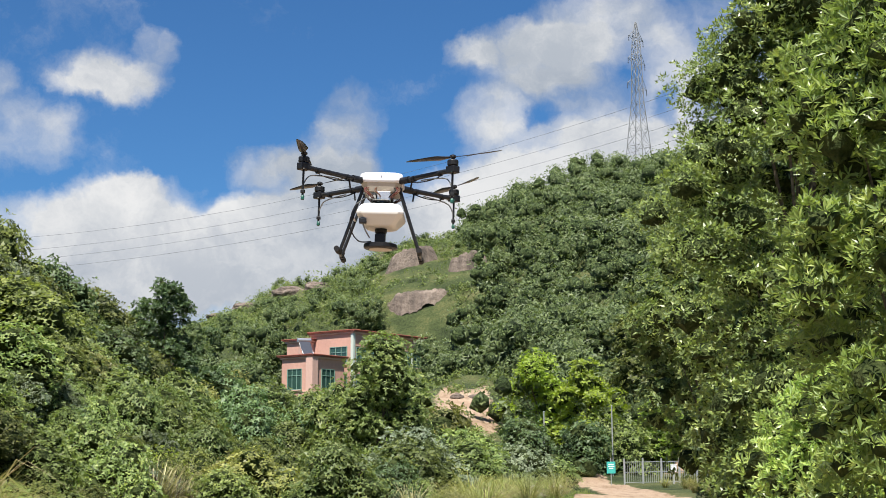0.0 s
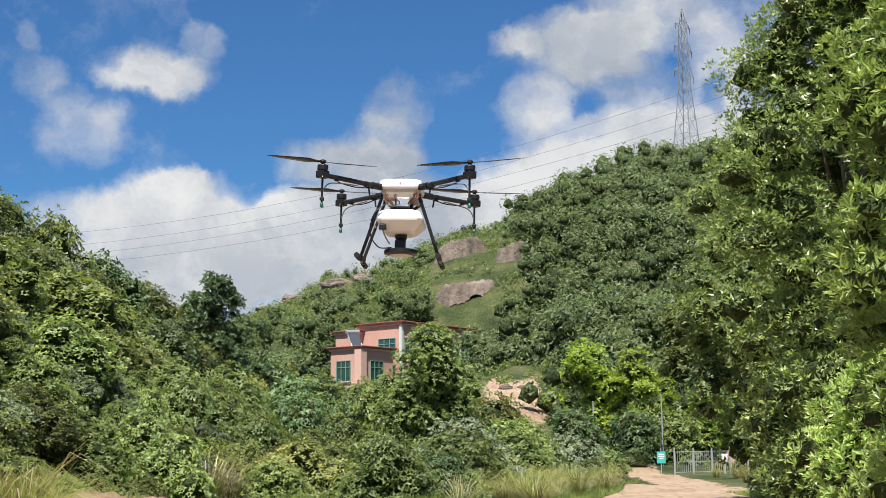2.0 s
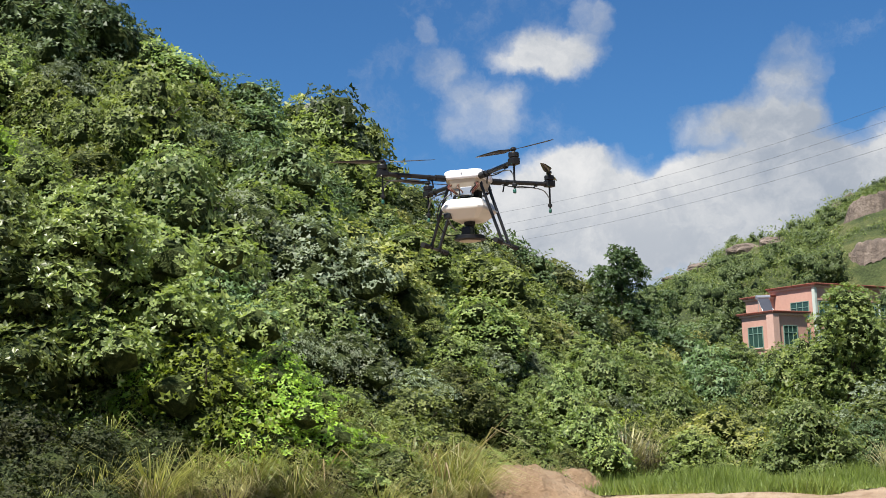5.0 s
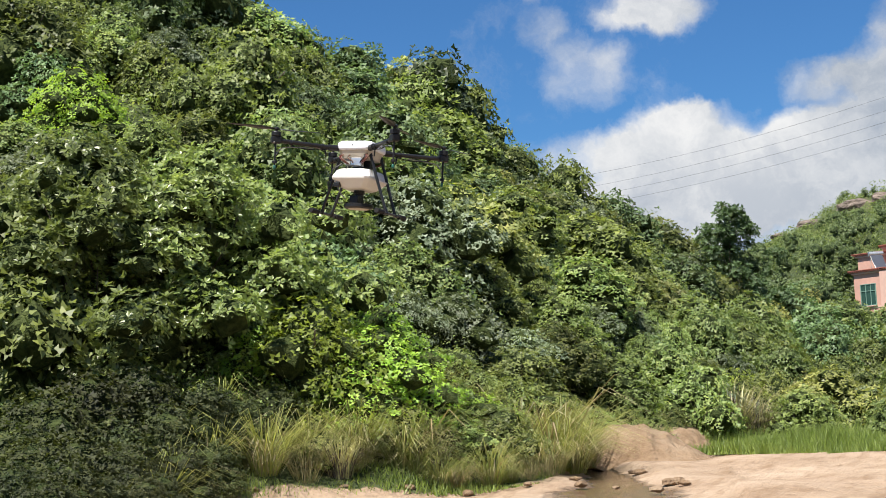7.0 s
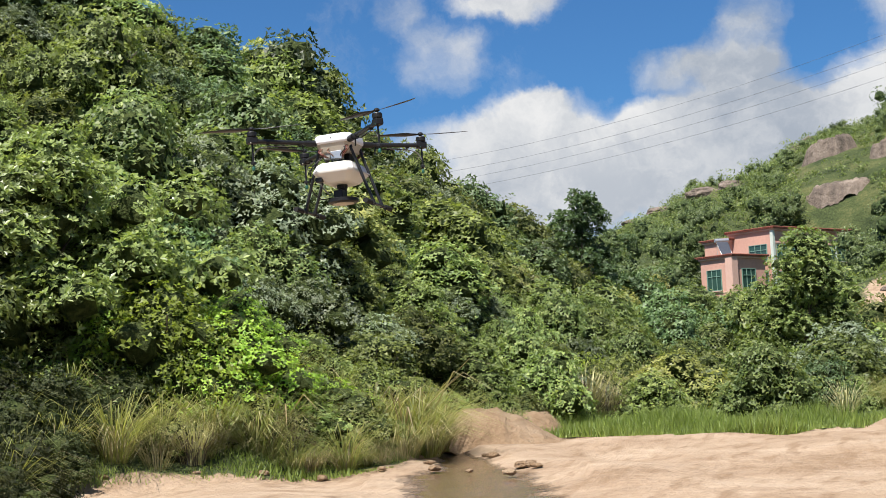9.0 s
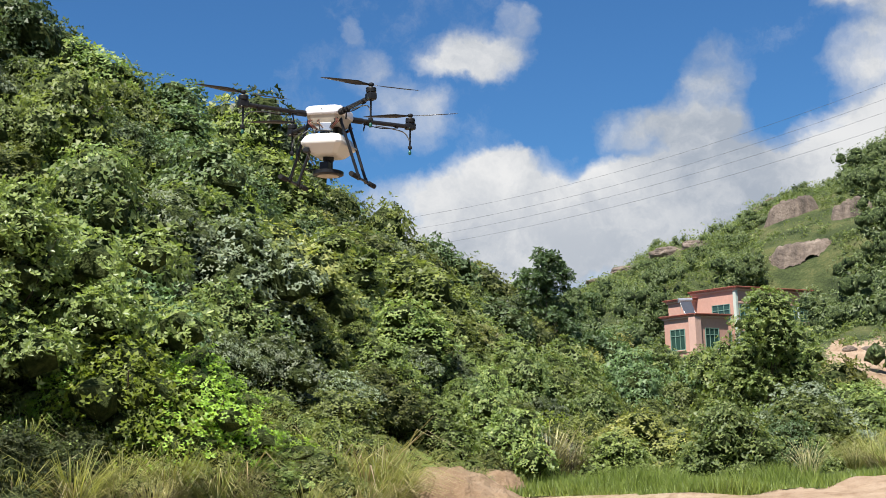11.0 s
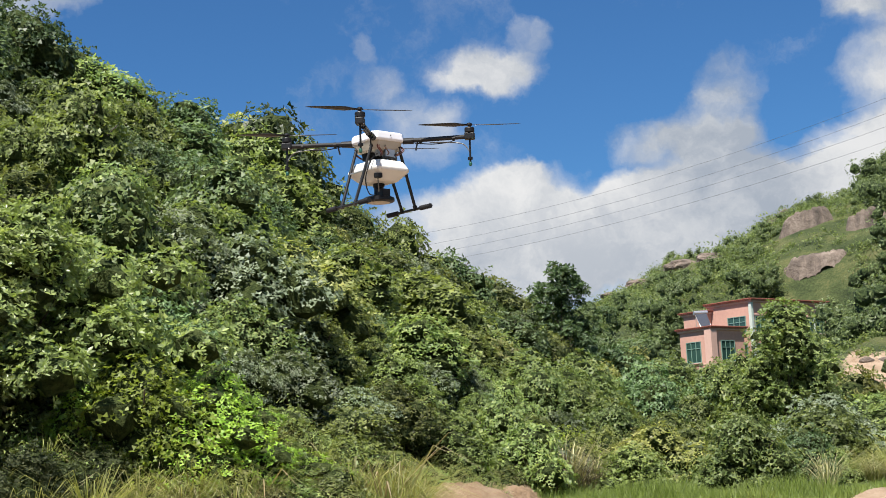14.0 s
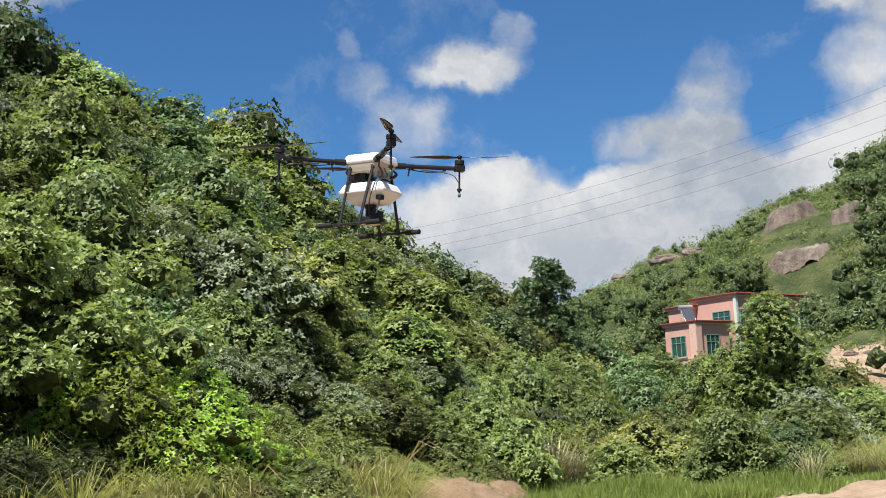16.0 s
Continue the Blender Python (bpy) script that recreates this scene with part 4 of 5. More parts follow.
def short_grass():
    """A verge of short grass along the edge of the sand."""
    rng = np.random.default_rng(90)
    n = 60000
    az = np.where(rng.random(n) < 0.55, rng.uniform(2, 15.5, n), np.where(rng.random(n) < 0.5, rng.uniform(17.5, 41, n), rng.uniform(-16, 2, n)))
    r = np.interp(az, SAND_AZ, SAND_R) + rng.gamma(1.5, 1.7, n) - 0.5
    x, y = -np.sin(np.radians(az)) * r, np.cos(np.radians(az)) * r
    keep = np.abs(x - 9.6) > 2.3 * (r > 58)
    x, y = x[keep], y[keep]
    n = len(x)
    p = np.stack([x, y, lay(x, y) - 0.03], 1)
    lush = np.where((az[keep] > 1) & (az[keep] < 15.6), 1.7, 1.0)
    h = (lush * rng.uniform(0.10, 0.38, n))[:, None] * (0.7 + 0.6 * np.sin(x * 0.9) * np.sin(y * 1.1))[:, None]
    out = rng.normal(0, 0.35, (n, 3)) * h
    out[:, 2] = 0
    side = rng.normal(0, 1, (n, 3))
    side[:, 2] = 0
    side = unit(side) * 0.016
    v = np.stack([p - side, p + side, p + out + h * np.array([0, 0, 1.0])], 1).reshape(-1, 3)
    f = np.arange(n)[:, None] * 3 + np.array([0, 1, 2])
    tagged(new("short_grass", mesh_from("short_grass", v.tolist(), f.tolist(), "blade_verge")), "short bright green grass along the edge of the sand", "grass", kind="stuff")


short_grass()

# ---- house ----


def build_house():
    """A pink two-storey block with a lower wing before it, flat roofs with red edges. Local x runs along the long front, y back and to the left."""
    c = bearing(3.74) * 160
    turn = 54.0
    house = new("house")
    house.matrix_basis = pose(c.x, c.y, 0, 0, 0, turn)
    tagged(house, "pink plastered house with red-edged flat roofs and green windows", "house")
    top, mid = 17.2, 13.85
    back = house.matrix_basis.inverted()
    w = back @ (bearing(5.44) * 154)
    wx, wy = w.x, w.y

    def block(name, x0, x1, y0, y1, z0, z1, mat="pink_wall"):
        return part(name, box_bm((x1 - x0, y1 - y0, z1 - z0), ((x0 + x1) / 2, (y0 + y1) / 2, (z0 + z1) / 2), 0.04), mat, house)

    def roof(x0, x1, y0, y1, z):
        r = block("roof", x0 - 0.35, x1 + 0.35, y0 - 0.35, y1 + 0.35, z - 0.02, z + 0.16, "roof_red")
        bm = bmesh.new()
        for a in np.arange(x0 - 0.3, x1 + 0.3, 0.3):
            add_to(bm, box_bm((0.26, 0.14, 0.12), (a + 0.15, y0 - 0.34, z + 0.17), 0.03, segments=1))
        for a in np.arange(y0 - 0.3, y1 + 0.3, 0.3):
            add_to(bm, box_bm((0.14, 0.26, 0.12), (x0 - 0.34, a + 0.15, z + 0.17), 0.03, segments=1))
        part("edge_tiles", bm, "roof_red", r)
        part("cornice", box_bm((x1 - x0 + 0.36, y1 - y0 + 0.36, 0.22), ((x0 + x1) / 2, (y0 + y1) / 2, z - 0.13), 0.05), "pink_trim", r)

    def window(face, a, z, wide, high, x, y):
        """A window in the face looking along -y (front) or -x (side)."""
        n = max(2, round(wide / 0.8))
        win = new("window")
        win.parent = house
        win.matrix_basis = pose(a if face == "front" else x, y if face == "front" else a, z, 0, 0, 0 if face == "front" else -90)
        bm = bmesh.new()
        for s in (-1, 1):
            add_to(bm, box_bm((0.08, 0.12, high), (s * wide / 2, -0.03, high / 2)))
        for k in (0.0, 0.68, 1.0):
            add_to(bm, box_bm((wide, 0.11, 0.07), (0, -0.03, k * high)))
        for i in range(1, n):
            add_to(bm, box_bm((0.06, 0.10, high), (-wide / 2 + wide * i / n, -0.03, high / 2)))
        me = bpy.data.meshes.new("frame")
        bm.to_mesh(me)
        bm.free()
        me.materials.append(MATS["frame_green"])
        f = new("frame", me)
        f.parent = win
        part("pane", box_bm((wide - 0.06, 0.02, high - 0.04), (0, -0.012, high / 2)), "glass_green", win)
        part("sill", box_bm((wide + 0.3, 0.22, 0.1), (0, -0.08, -0.1), 0.02), "pink_trim", win)

    block("wall", 0, 13.5, 0, 6.5, 5.5, top - 0.2)
    roof(0, 13.5, 0, 6.5, top)
    block("stair_block", -0.9, 2.4, 6.0, 9.6, 5.5, top - 0.9)
    roof(-0.9, 2.4, 6.0, 9.6, top - 0.75)
    block("pillar", -0.12, 0.3, -0.12, 0.3, 5.5, top - 0.25, "frame_pale")
    block("beam", 0.3, 13.5, -0.08, 0.0, top - 1.75, top - 1.55, "pink_trim")
    for a, wd in ((3.4, 5.6), (8.9, 4.6), (12.2, 1.6)):
        window("front", a, top - 3.65, wd, 1.8, 0, 0)
        window("front", a, top - 6.9, wd, 1.9, 0, 0)
    block("pillar", 11.15, 11.4, -0.15, 0.0, 5.5, top - 1.7, "frame_pale")
    for z in (top - 3.75, top - 6.9):
        window("side", 2.2, z, 2.6, 2.0, 0, 0)
    block("wing", wx, wx + 5.6, wy, wy + 4.6, 4.0, mid - 0.2)
    roof(wx, wx + 5.6, wy, wy + 4.6, mid)
    block("corner_pillar", wx - 0.25, wx + 0.75, wy - 0.25, wy + 0.75, 4.0, mid - 0.15, "pink_trim")
    for z in (mid - 3.7, mid - 6.9):
        window("side", wy + 2.6, z, 2.1, 2.3, wx, 0)
        window("front", wx + 2.7, z, 2.2, 2.3, 0, wy)
    part("slab_edge", box_bm((5.7, 4.7, 0.16), (wx + 2.8, wy + 2.3, mid - 3.95), 0.03), "pink_trim", house)
    heater = new("solar_heater")
    heater.matrix_basis = house.matrix_basis @ pose(wx + 2.2, wy + 2.8, mid + 0.16, 0, 0, -30)
    tagged(heater, "tilted solar water heater on the wing's flat roof", "water heater")
    part("collector", box_bm((1.3, 2.6, 0.1), (0, 0, 0.9), 0.02, pose(0, 0, 0, 48).to_4x4()), "dark_panel", heater)
    part("drum", tube_bm([(-0.8, 0.95, 1.95), (0.8, 0.95, 1.95)], 0.26, 14), "aluminium", heater)
    for s in (-1, 1):
        part("leg", tube_bm([(0.6 * s, 0.9, 0), (0.6 * s, 0.95, 1.8)], 0.03), "galvanised", heater)
        part("rail", tube_bm([(0.62 * s, -0.9, 0.03), (0.62 * s, 0.95, 1.75)], 0.04), "white_paint", heater)


build_house()

# ---- rocks and bare earth ----


def boulder(name, at, size, seed, label, mat="rock", turn=0.0, rough=0.28, fine=4):
    bm = bmesh.new()
    bmesh.ops.create_icosphere(bm, subdivisions=fine, radius=1.0)
    for v in bm.verts:
        n = noise.fractal(v.co * 1.3 + Vector((seed * 7.3, 0, 0)), 1.0, 2.0, 5)
        c = noise.cell(v.co * 2.1 + Vector((0, seed * 3.1, 0)))
        v.co *= 1 + rough * n + rough * 0.22 * c
    bmesh.ops.scale(bm, vec=size, verts=bm.verts)
    me = bpy.data.meshes.new(name)
    bm.to_mesh(me)
    bm.free()
    me.materials.append(MATS[mat])
    ob = new(name, me)
    ob.matrix_basis = Matrix.Translation(at) @ pose(0, 0, 0, 0, 0, turn)
    return tagged(ob, label, "rock")


def on_line(az, el, r):
    """A place seen at that elevation from the camera's eye."""
    v = bearing(az) * r
    return Vector((v.x, v.y, EYE + r * math.tan(radians(el))))


def rock_face(at, wide, deep, lift, seed, label):
    """Bare rock that breaks out of the hillside: steepest towards the valley, cracked, with its rim under the turf."""
    nx, ny = 44, 30
    away = at.xy.normalized()
    verts, faces = [], []
    for i in range(nx + 1):
        for j in range(ny + 1):
            u, v = i / nx * 2 - 1, j / ny * 2 - 1
            x = at.x + away.y * u * wide + away.x * v * deep
            y = at.y - away.x * u * wide + away.y * v * deep
            n = noise.fractal(Vector((u * wide * 0.45, v * deep * 0.45, seed)), 1.0, 2.0, 5)
            crack = abs(noise.noise(Vector((u * wide * 0.8 + 0.3 * n, v * deep * 0.15, seed + 4))))
            rim = math.hypot(u, v) + 0.22 * noise.noise(Vector((u * 2.2, v * 2.2, seed + 9)))
            h = lift * float(sm((1.0 - rim) / 0.45)) * (1.0 - 0.45 * v) + 0.35 * n - 0.5 * max(0.0, 0.14 - crack) * 4
            verts.append((x, y, float(lay(x, y)) + h - 0.25 - 4.0 * max(0.0, rim - 0.85)))
    for i in range(nx):
        for j in range(ny):
            a = i * (ny + 1) + j
            faces.append((a, a + ny + 1, a + ny + 2, a + 1))
    return tagged(new("rock_face", mesh_from("rock_face", verts, faces, "rock", None, True)), label, "rock")


for az, el, wide, deep, lift, label in [
    (1.3, 8.35, 4.2, 2.2, 2.2, "bare streaked granite cliff below the summit"), (2.4, 8.75, 2.6, 2.6, 1.0, "pale granite ledge on the ridge"),
    (0.95, 7.1, 4.4, 1.8, 0.7, "broad sloping granite slab on the hillside"), (-1.1, 8.2, 3.2, 1.8, 2.0, "granite outcrop between the trees")]:
    rock_face(on_slope(az, el), wide, deep, lift, az, label)
for az, el, size, label in [
    (6.4, 7.1, (2.9, 2.2, 1.25), "dark overhanging boulder on the skyline"), (5.25, 7.3, (2.0, 2.2, 1.2), "pale rounded boulder on the ridge"),
    (8.1, 6.5, (2.6, 2.4, 0.9), "weathered boulder on the ridge"),
    (-0.85, 3.7, (0.9, 0.9, 0.95), "dark hollow-sided boulder above the clay bank"), (-1.3, 2.7, (0.6, 0.6, 0.4), "dark boulder above the clay bank"),
    (-0.6, 2.75, (0.6, 0.6, 0.35), "brown rock on the clay bank"), (9.4, 6.1, (2.2, 2.0, 0.8), "weathered rock on the ridge")]:
    boulder("boulder", on_slope(az, el), size, az, label, "rock", az * 3, 0.22)
# Added rock in place of a dark earth hollow shaded by its overhang.
boulder("boulder", spot(14.2, 48, 0.2), (0.8, 0.7, 0.6), 3.3, "rock standing in for a shaded earth hollow among the shrubs", "rock", 20)


def earth_bank(name, at, turn, wide, deep, high, seed, label):
    """A slumped face of bare clay, with a broken lip and runnels."""
    nx, ny = 60, 26
    verts, faces = [], []
    for i in range(nx + 1):
        for j in range(ny + 1):
            u, v = i / nx * 2 - 1, j / ny
            side = float(sm((1 - abs(u)) / 0.9))
            n = noise.fractal(Vector((u * wide * 0.8, v * deep * 1.2, seed)), 1.0, 2.0, 5)
            lip = 0.42 + 0.16 * noise.noise(Vector((u * wide * 1.3, seed, 0)))
            h = high * (0.22 * v + 0.78 * float(sm((v - 0.06) / lip))) * side
            runnel = noise.noise(Vector((u * wide * 3.0, v * 0.8, seed + 3)))
            verts.append((u * wide + 0.06 * n, v * deep + 0.10 * n, h + (0.17 * n + 0.11 * runnel) * high * side - 0.12))
    for i in range(nx):
        for j in range(ny):
            a = i * (ny + 1) + j
            faces.append((a, a + ny + 1, a + ny + 2, a + 1))
    ob = new(name, mesh_from(name, verts, faces, "clay", None, True))
    ob.matrix_basis = Matrix.Translation(at) @ pose(0, 0, 0, 0, 0, turn)
    return tagged(ob, label, "earth bank")


earth_bank("earth_bank", spot(16.2, 31.5), 17, 2.6, 3.4, 0.95, 2.0, "slumped bank of bare tan earth beside the stream")
earth_bank("earth_bank", spot(13.8, 36.4), 16, 1.2, 2.2, 0.8, 5.0, "small bare earth bank behind the grass")
earth_bank("earth_bank", on_line(-10.0, -0.3, 100), -8, 1.6, 2.0, 1.2, 12.0, "bare orange earth heap behind the fence")

# stones and broken crust along the stream's edge
rng = np.random.default_rng(44)
for i in range(26):
    az = rng.uniform(18.5, 34) if i % 2 else rng.uniform(13, 20)
    r = np.interp(az, SAND_AZ, SAND_R) - rng.uniform(-0.1, 0.5) if i % 2 else rng.uniform(22, 31)
    s = rng.uniform(0.05, 0.14)
    boulder("stone", spot(az, r, 0.0), (s * 1.4, s, s * 0.5), i, "small tan stone lying on the sand", "clay", i * 50, 0.3, 2)

# ---- pylon and wires ----


def build_pylon():
    pylon = new("pylon")
    r = 330.0
    c = bearing(-8.42) * r
    z0 = EYE + r * math.tan(radians(10.2))
    high = r * math.tan(radians(18.2)) + EYE - z0
    pylon.matrix_basis = pose(c.x, c.y, z0, 0, 0, 52)
    tagged(pylon, "grey steel lattice power pylon on the ridge", "pylon")

    def half(k):
        return float(np.interp(k, [0, 0.58, 0.9, 1.0], [3.5, 1.15, 0.75, 0.12]))

    levels = [0, 0.13, 0.25, 0.355, 0.445, 0.52, 0.58, 0.64, 0.70, 0.76, 0.82, 0.88, 0.94, 1.0]
    corner = [(-1, -1), (1, -1), (1, 1), (-1, 1)]
    at = lambda k, i: Vector((corner[i % 4][0] * half(k), corner[i % 4][1] * half(k), k * high))
    for i in range(4):
        part("leg", tube_bm([at(k, i) for k in levels], 0.13, 5, 0.08), "steel", pylon)
    for a, b in zip(levels, levels[1:]):
        bm = bmesh.new()
        for i in range(4):
            add_to(bm, tube_bm([at(a, i), at(b, i + 1)], 0.052, 4))
            add_to(bm, tube_bm([at(a, i + 1), at(b, i)], 0.052, 4))
            add_to(bm, tube_bm([at(b, i), at(b, i + 1)], 0.052, 4))
        part("bracing", bm, "steel", pylon)
    for k, reach in ((0.66, 3.6), (0.79, 3.2), (0.91, 2.8)):
        for s in (-1, 1):
            bm = bmesh.new()
            tip = Vector((s * (half(k) + reach), 0, k * high + 0.2))
            for i in (0, 1, 2, 3):
                if corner[i][0] == s:
                    add_to(bm, tube_bm([at(k, i), tip], 0.06, 4))
                    add_to(bm, tube_bm([at(min(k + 0.045, 1), i), tip], 0.05, 4))
            arm = part("crossarm", bm, "steel", pylon)
            part("insulator", lathe_bm([(0.05, 0), (0.13, -0.1), (0.05, -0.3), (0.13, -0.6), (0.05, -0.9), (0.13, -1.2), (0.05, -1.5)], 8, tuple(tip)), "dark_panel", arm)


build_pylon()
WIRE_A, WIRE_B = bearing(24) * 400, bearing(-18) * 270
for za, zm, zb in ((62.5, 61.8, 87.0), (58.5, 58.8, 83.0), (55.6, 56.4, 79.5), (52.9, 53.8, 75.5)):
    pts = []
    for s in np.linspace(-0.15, 1.05, 40):
        q = WIRE_A.lerp(WIRE_B, s)
        pts.append((q.x, q.y, za * (1 - s) * (1 - 2 * s) + zm * 4 * s * (1 - s) + zb * s * (2 * s - 1)))
    me = bpy.data.meshes.new("power_line")
    bm = tube_bm(pts, 0.026, 4)
    bm.to_mesh(me)
    bm.free()
    me.materials.append(MATS["wire"])
    tagged(new("power_line", me), "thin grey power line sagging across the sky", "power line", "power lines")

# ---- gate, fence and sign ----


def build_fence():
    a, b = spot(-7.45, 90), spot(-10.4, 94)
    fence = new("fence")
    fence.matrix_basis = Matrix.Translation(a)
    tagged(fence, "galvanised steel bar fence with a gate across the track", "fence")
    d = b - a
    for k in (0.06, 0.5, 0.93):
        part("rail", tube_bm([Vector((0, 0, 1.5 * k + 0.05)), d + Vector((0, 0, 1.5 * k + 0.05))], 0.025, 6), "galvanised", fence)
    for i in range(5):
        p = d * (i / 4)
        part("post", box_bm((0.09, 0.09, 1.75), (p.x, p.y, p.z + 0.8), 0.01), "galvanised", fence)
    for i in range(36):
        p = d * ((i + 0.5) / 36)
        part("bar", tube_bm([p + Vector((0, 0, 0.08)), p + Vector((0, 0, 1.5))], 0.014, 5), "galvanised", fence)
    sign = new("sign")
    sign.matrix_basis = Matrix.Translation(spot(-6.92, 86)) @ pose(0, 0, 0, 0, 0, 8)
    tagged(sign, "teal notice board on a post beside the track", "sign")
    part("post", tube_bm([(0, 0.03, -0.3), (0, 0.03, 1.75)], 0.03), "galvanised", sign)
    board = part("board", box_bm((0.55, 0.04, 0.72), (0, 0, 1.15), 0.01), "teal", sign)
    for i, wd in enumerate((0.34, 0.4, 0.28)):
        part("text_bar", box_bm((wd, 0.01, 0.05), (0, -0.026, 1.35 - i * 0.12)), "white_paint", board)
    box = new("meter_box")
    box.matrix_basis = Matrix.Translation(spot(-9.45, 88))
    tagged(box, "small white box standing beside the fence", "box")
    part("case", box_bm((0.34, 0.25, 0.42), (0, 0, 0.95), 0.02), "white_paint", box)
    part("lid", box_bm((0.40, 0.30, 0.05), (0, 0, 1.18), 0.01), "white_paint", box)
    part("stand", box_bm((0.12, 0.12, 0.9), (0, 0, 0.3)), "galvanised", box)
    for az, el, r, high, mat, label in ((-3.13, -0.6, 80, 2.0, "dark_panel", "dark wooden post among the reeds"), (-3.82, -0.75, 84, 1.6, "galvanised", "pale thin post among the reeds"),
                                        (-4.2, 0.2, 95, 4.2, "galvanised", "slim grey utility pole behind the bushes"), (-7.0, 0.3, 100, 5.0, "galvanised", "slim grey utility pole behind the bushes")):
        post = new("post")
        post.matrix_basis = Matrix.Translation(spot(az, r))
        tagged(post, label, "post")
        part("shaft", tube_bm([(0, 0, -0.5), (0, 0, high)], 0.06 if high < 3 else 0.05, 8, 0.045), mat, post)
        part("cap", lathe_bm([(0.06, 0), (0.07, 0.02), (0.03, 0.06)], 8, (0, 0, high)), mat, post)
    slab = new("concrete_block")
    slab.matrix_basis = Matrix.Translation(spot(-4.3, 66)) @ pose(0, 0, 0, 0, 0, 12)
    tagged(slab, "pale grey concrete culvert block beside the track", "concrete block")
    part("body", box_bm((1.3, 0.7, 0.42), (0, 0, 0.16), 0.03), "concrete", slab)
    part("cap", box_bm((1.4, 0.8, 0.10), (0, 0, 0.415), 0.02), "concrete", slab)
    white = new("marker")
    white.matrix_basis = Matrix.Translation(spot(-14.25, 25.5))
    tagged(white, "white marker board at the edge of the sand", "sign")
    part("plate", box_bm((0.22, 0.03, 0.42), (0, 0, 0.62), 0.01), "white_paint", white)
    part("post", tube_bm([(0, 0.03, -0.2), (0, 0.03, 0.8)], 0.02), "galvanised", white)


build_fence()

# ---- drone ----
SIDE = 0.49


def octagon_bm(levels):
    """A body of eight-sided sections: (half width, half length, chamfer, z)."""
    bm = bmesh.new()
    rings = []
    for a, b, c, z in levels:
        rings.append([bm.verts.new((x, y, z)) for x, y in ((a, -b + c), (a, b - c), (a - c, b), (-a + c, b), (-a, b - c), (-a, -b + c), (-a + c, -b), (a - c, -b))])
    for p, q in zip(rings, rings[1:]):
        for j in range(8):
            bm.faces.new((p[j], p[(j + 1) % 8], q[(j + 1) % 8], q[j]))
    bm.faces.new(rings[0][::-1])
    bm.faces.new(rings[-1])
    bmesh.ops.recalc_face_normals(bm, faces=bm.faces[:])
    bmesh.ops.bevel(bm, geom=bm.edges[:], offset=0.006, segments=2, affect="EDGES", profile=0.6)
    return bm


def curve_pts(points, n=16):
    """A smooth line through the points."""
    p = [Vector(q) for q in points]
    p = [p[0]] + p + [p[-1]]
    out = []
    for i in range(1, len(p) - 2):
        for k in range(n):
            t = k / n
            out.append(0.5 * ((2 * p[i]) + (p[i + 1] - p[i - 1]) * t + (2 * p[i - 1] - 5 * p[i] + 4 * p[i + 1] - p[i + 2]) * t * t + (3 * p[i] - p[i - 1] - 3 * p[i + 1] + p[i + 2]) * t ** 3))
    return out + [p[-1]]


def blade_bm(s):
    """One propeller blade: narrow root, broad middle, swept tip, twisted; s is the way that it points."""
    bm = bmesh.new()
    rings = []
    for r, w, tw, sweep in ((0.018, 0.010, 26, 0.0), (0.06, 0.016, 24, 0.002), (0.11, 0.030, 18, 0.006), (0.17, 0.031, 13, 0.006), (0.25, 0.026, 9, 0.003), (0.33, 0.019, 7, -0.002), (0.37, 0.010, 6, -0.008), (0.384, 0.003, 6, -0.014)):
        c, n = math.cos(radians(tw)), math.sin(radians(tw))
        ring = []
        for u, v in ((-1, 0), (-0.3, 0.16), (1, 0), (-0.3, -0.08)):
            y, z = u * w, v * w
            ring.append(bm.verts.new((s * r, s * (y * c - z * n + sweep), y * n + z * c + 0.035 * r * r)))
        rings.append(ring)
    for p, q in zip(rings, rings[1:]):
        for j in range(4):
            bm.faces.new((p[j], p[(j + 1) % 4], q[(j + 1) % 4], q[j]))
    bm.faces.new(rings[0])
    bm.faces.new(rings[-1][::-1])
    bmesh.ops.recalc_face_normals(bm, faces=bm.faces[:])
    return bm


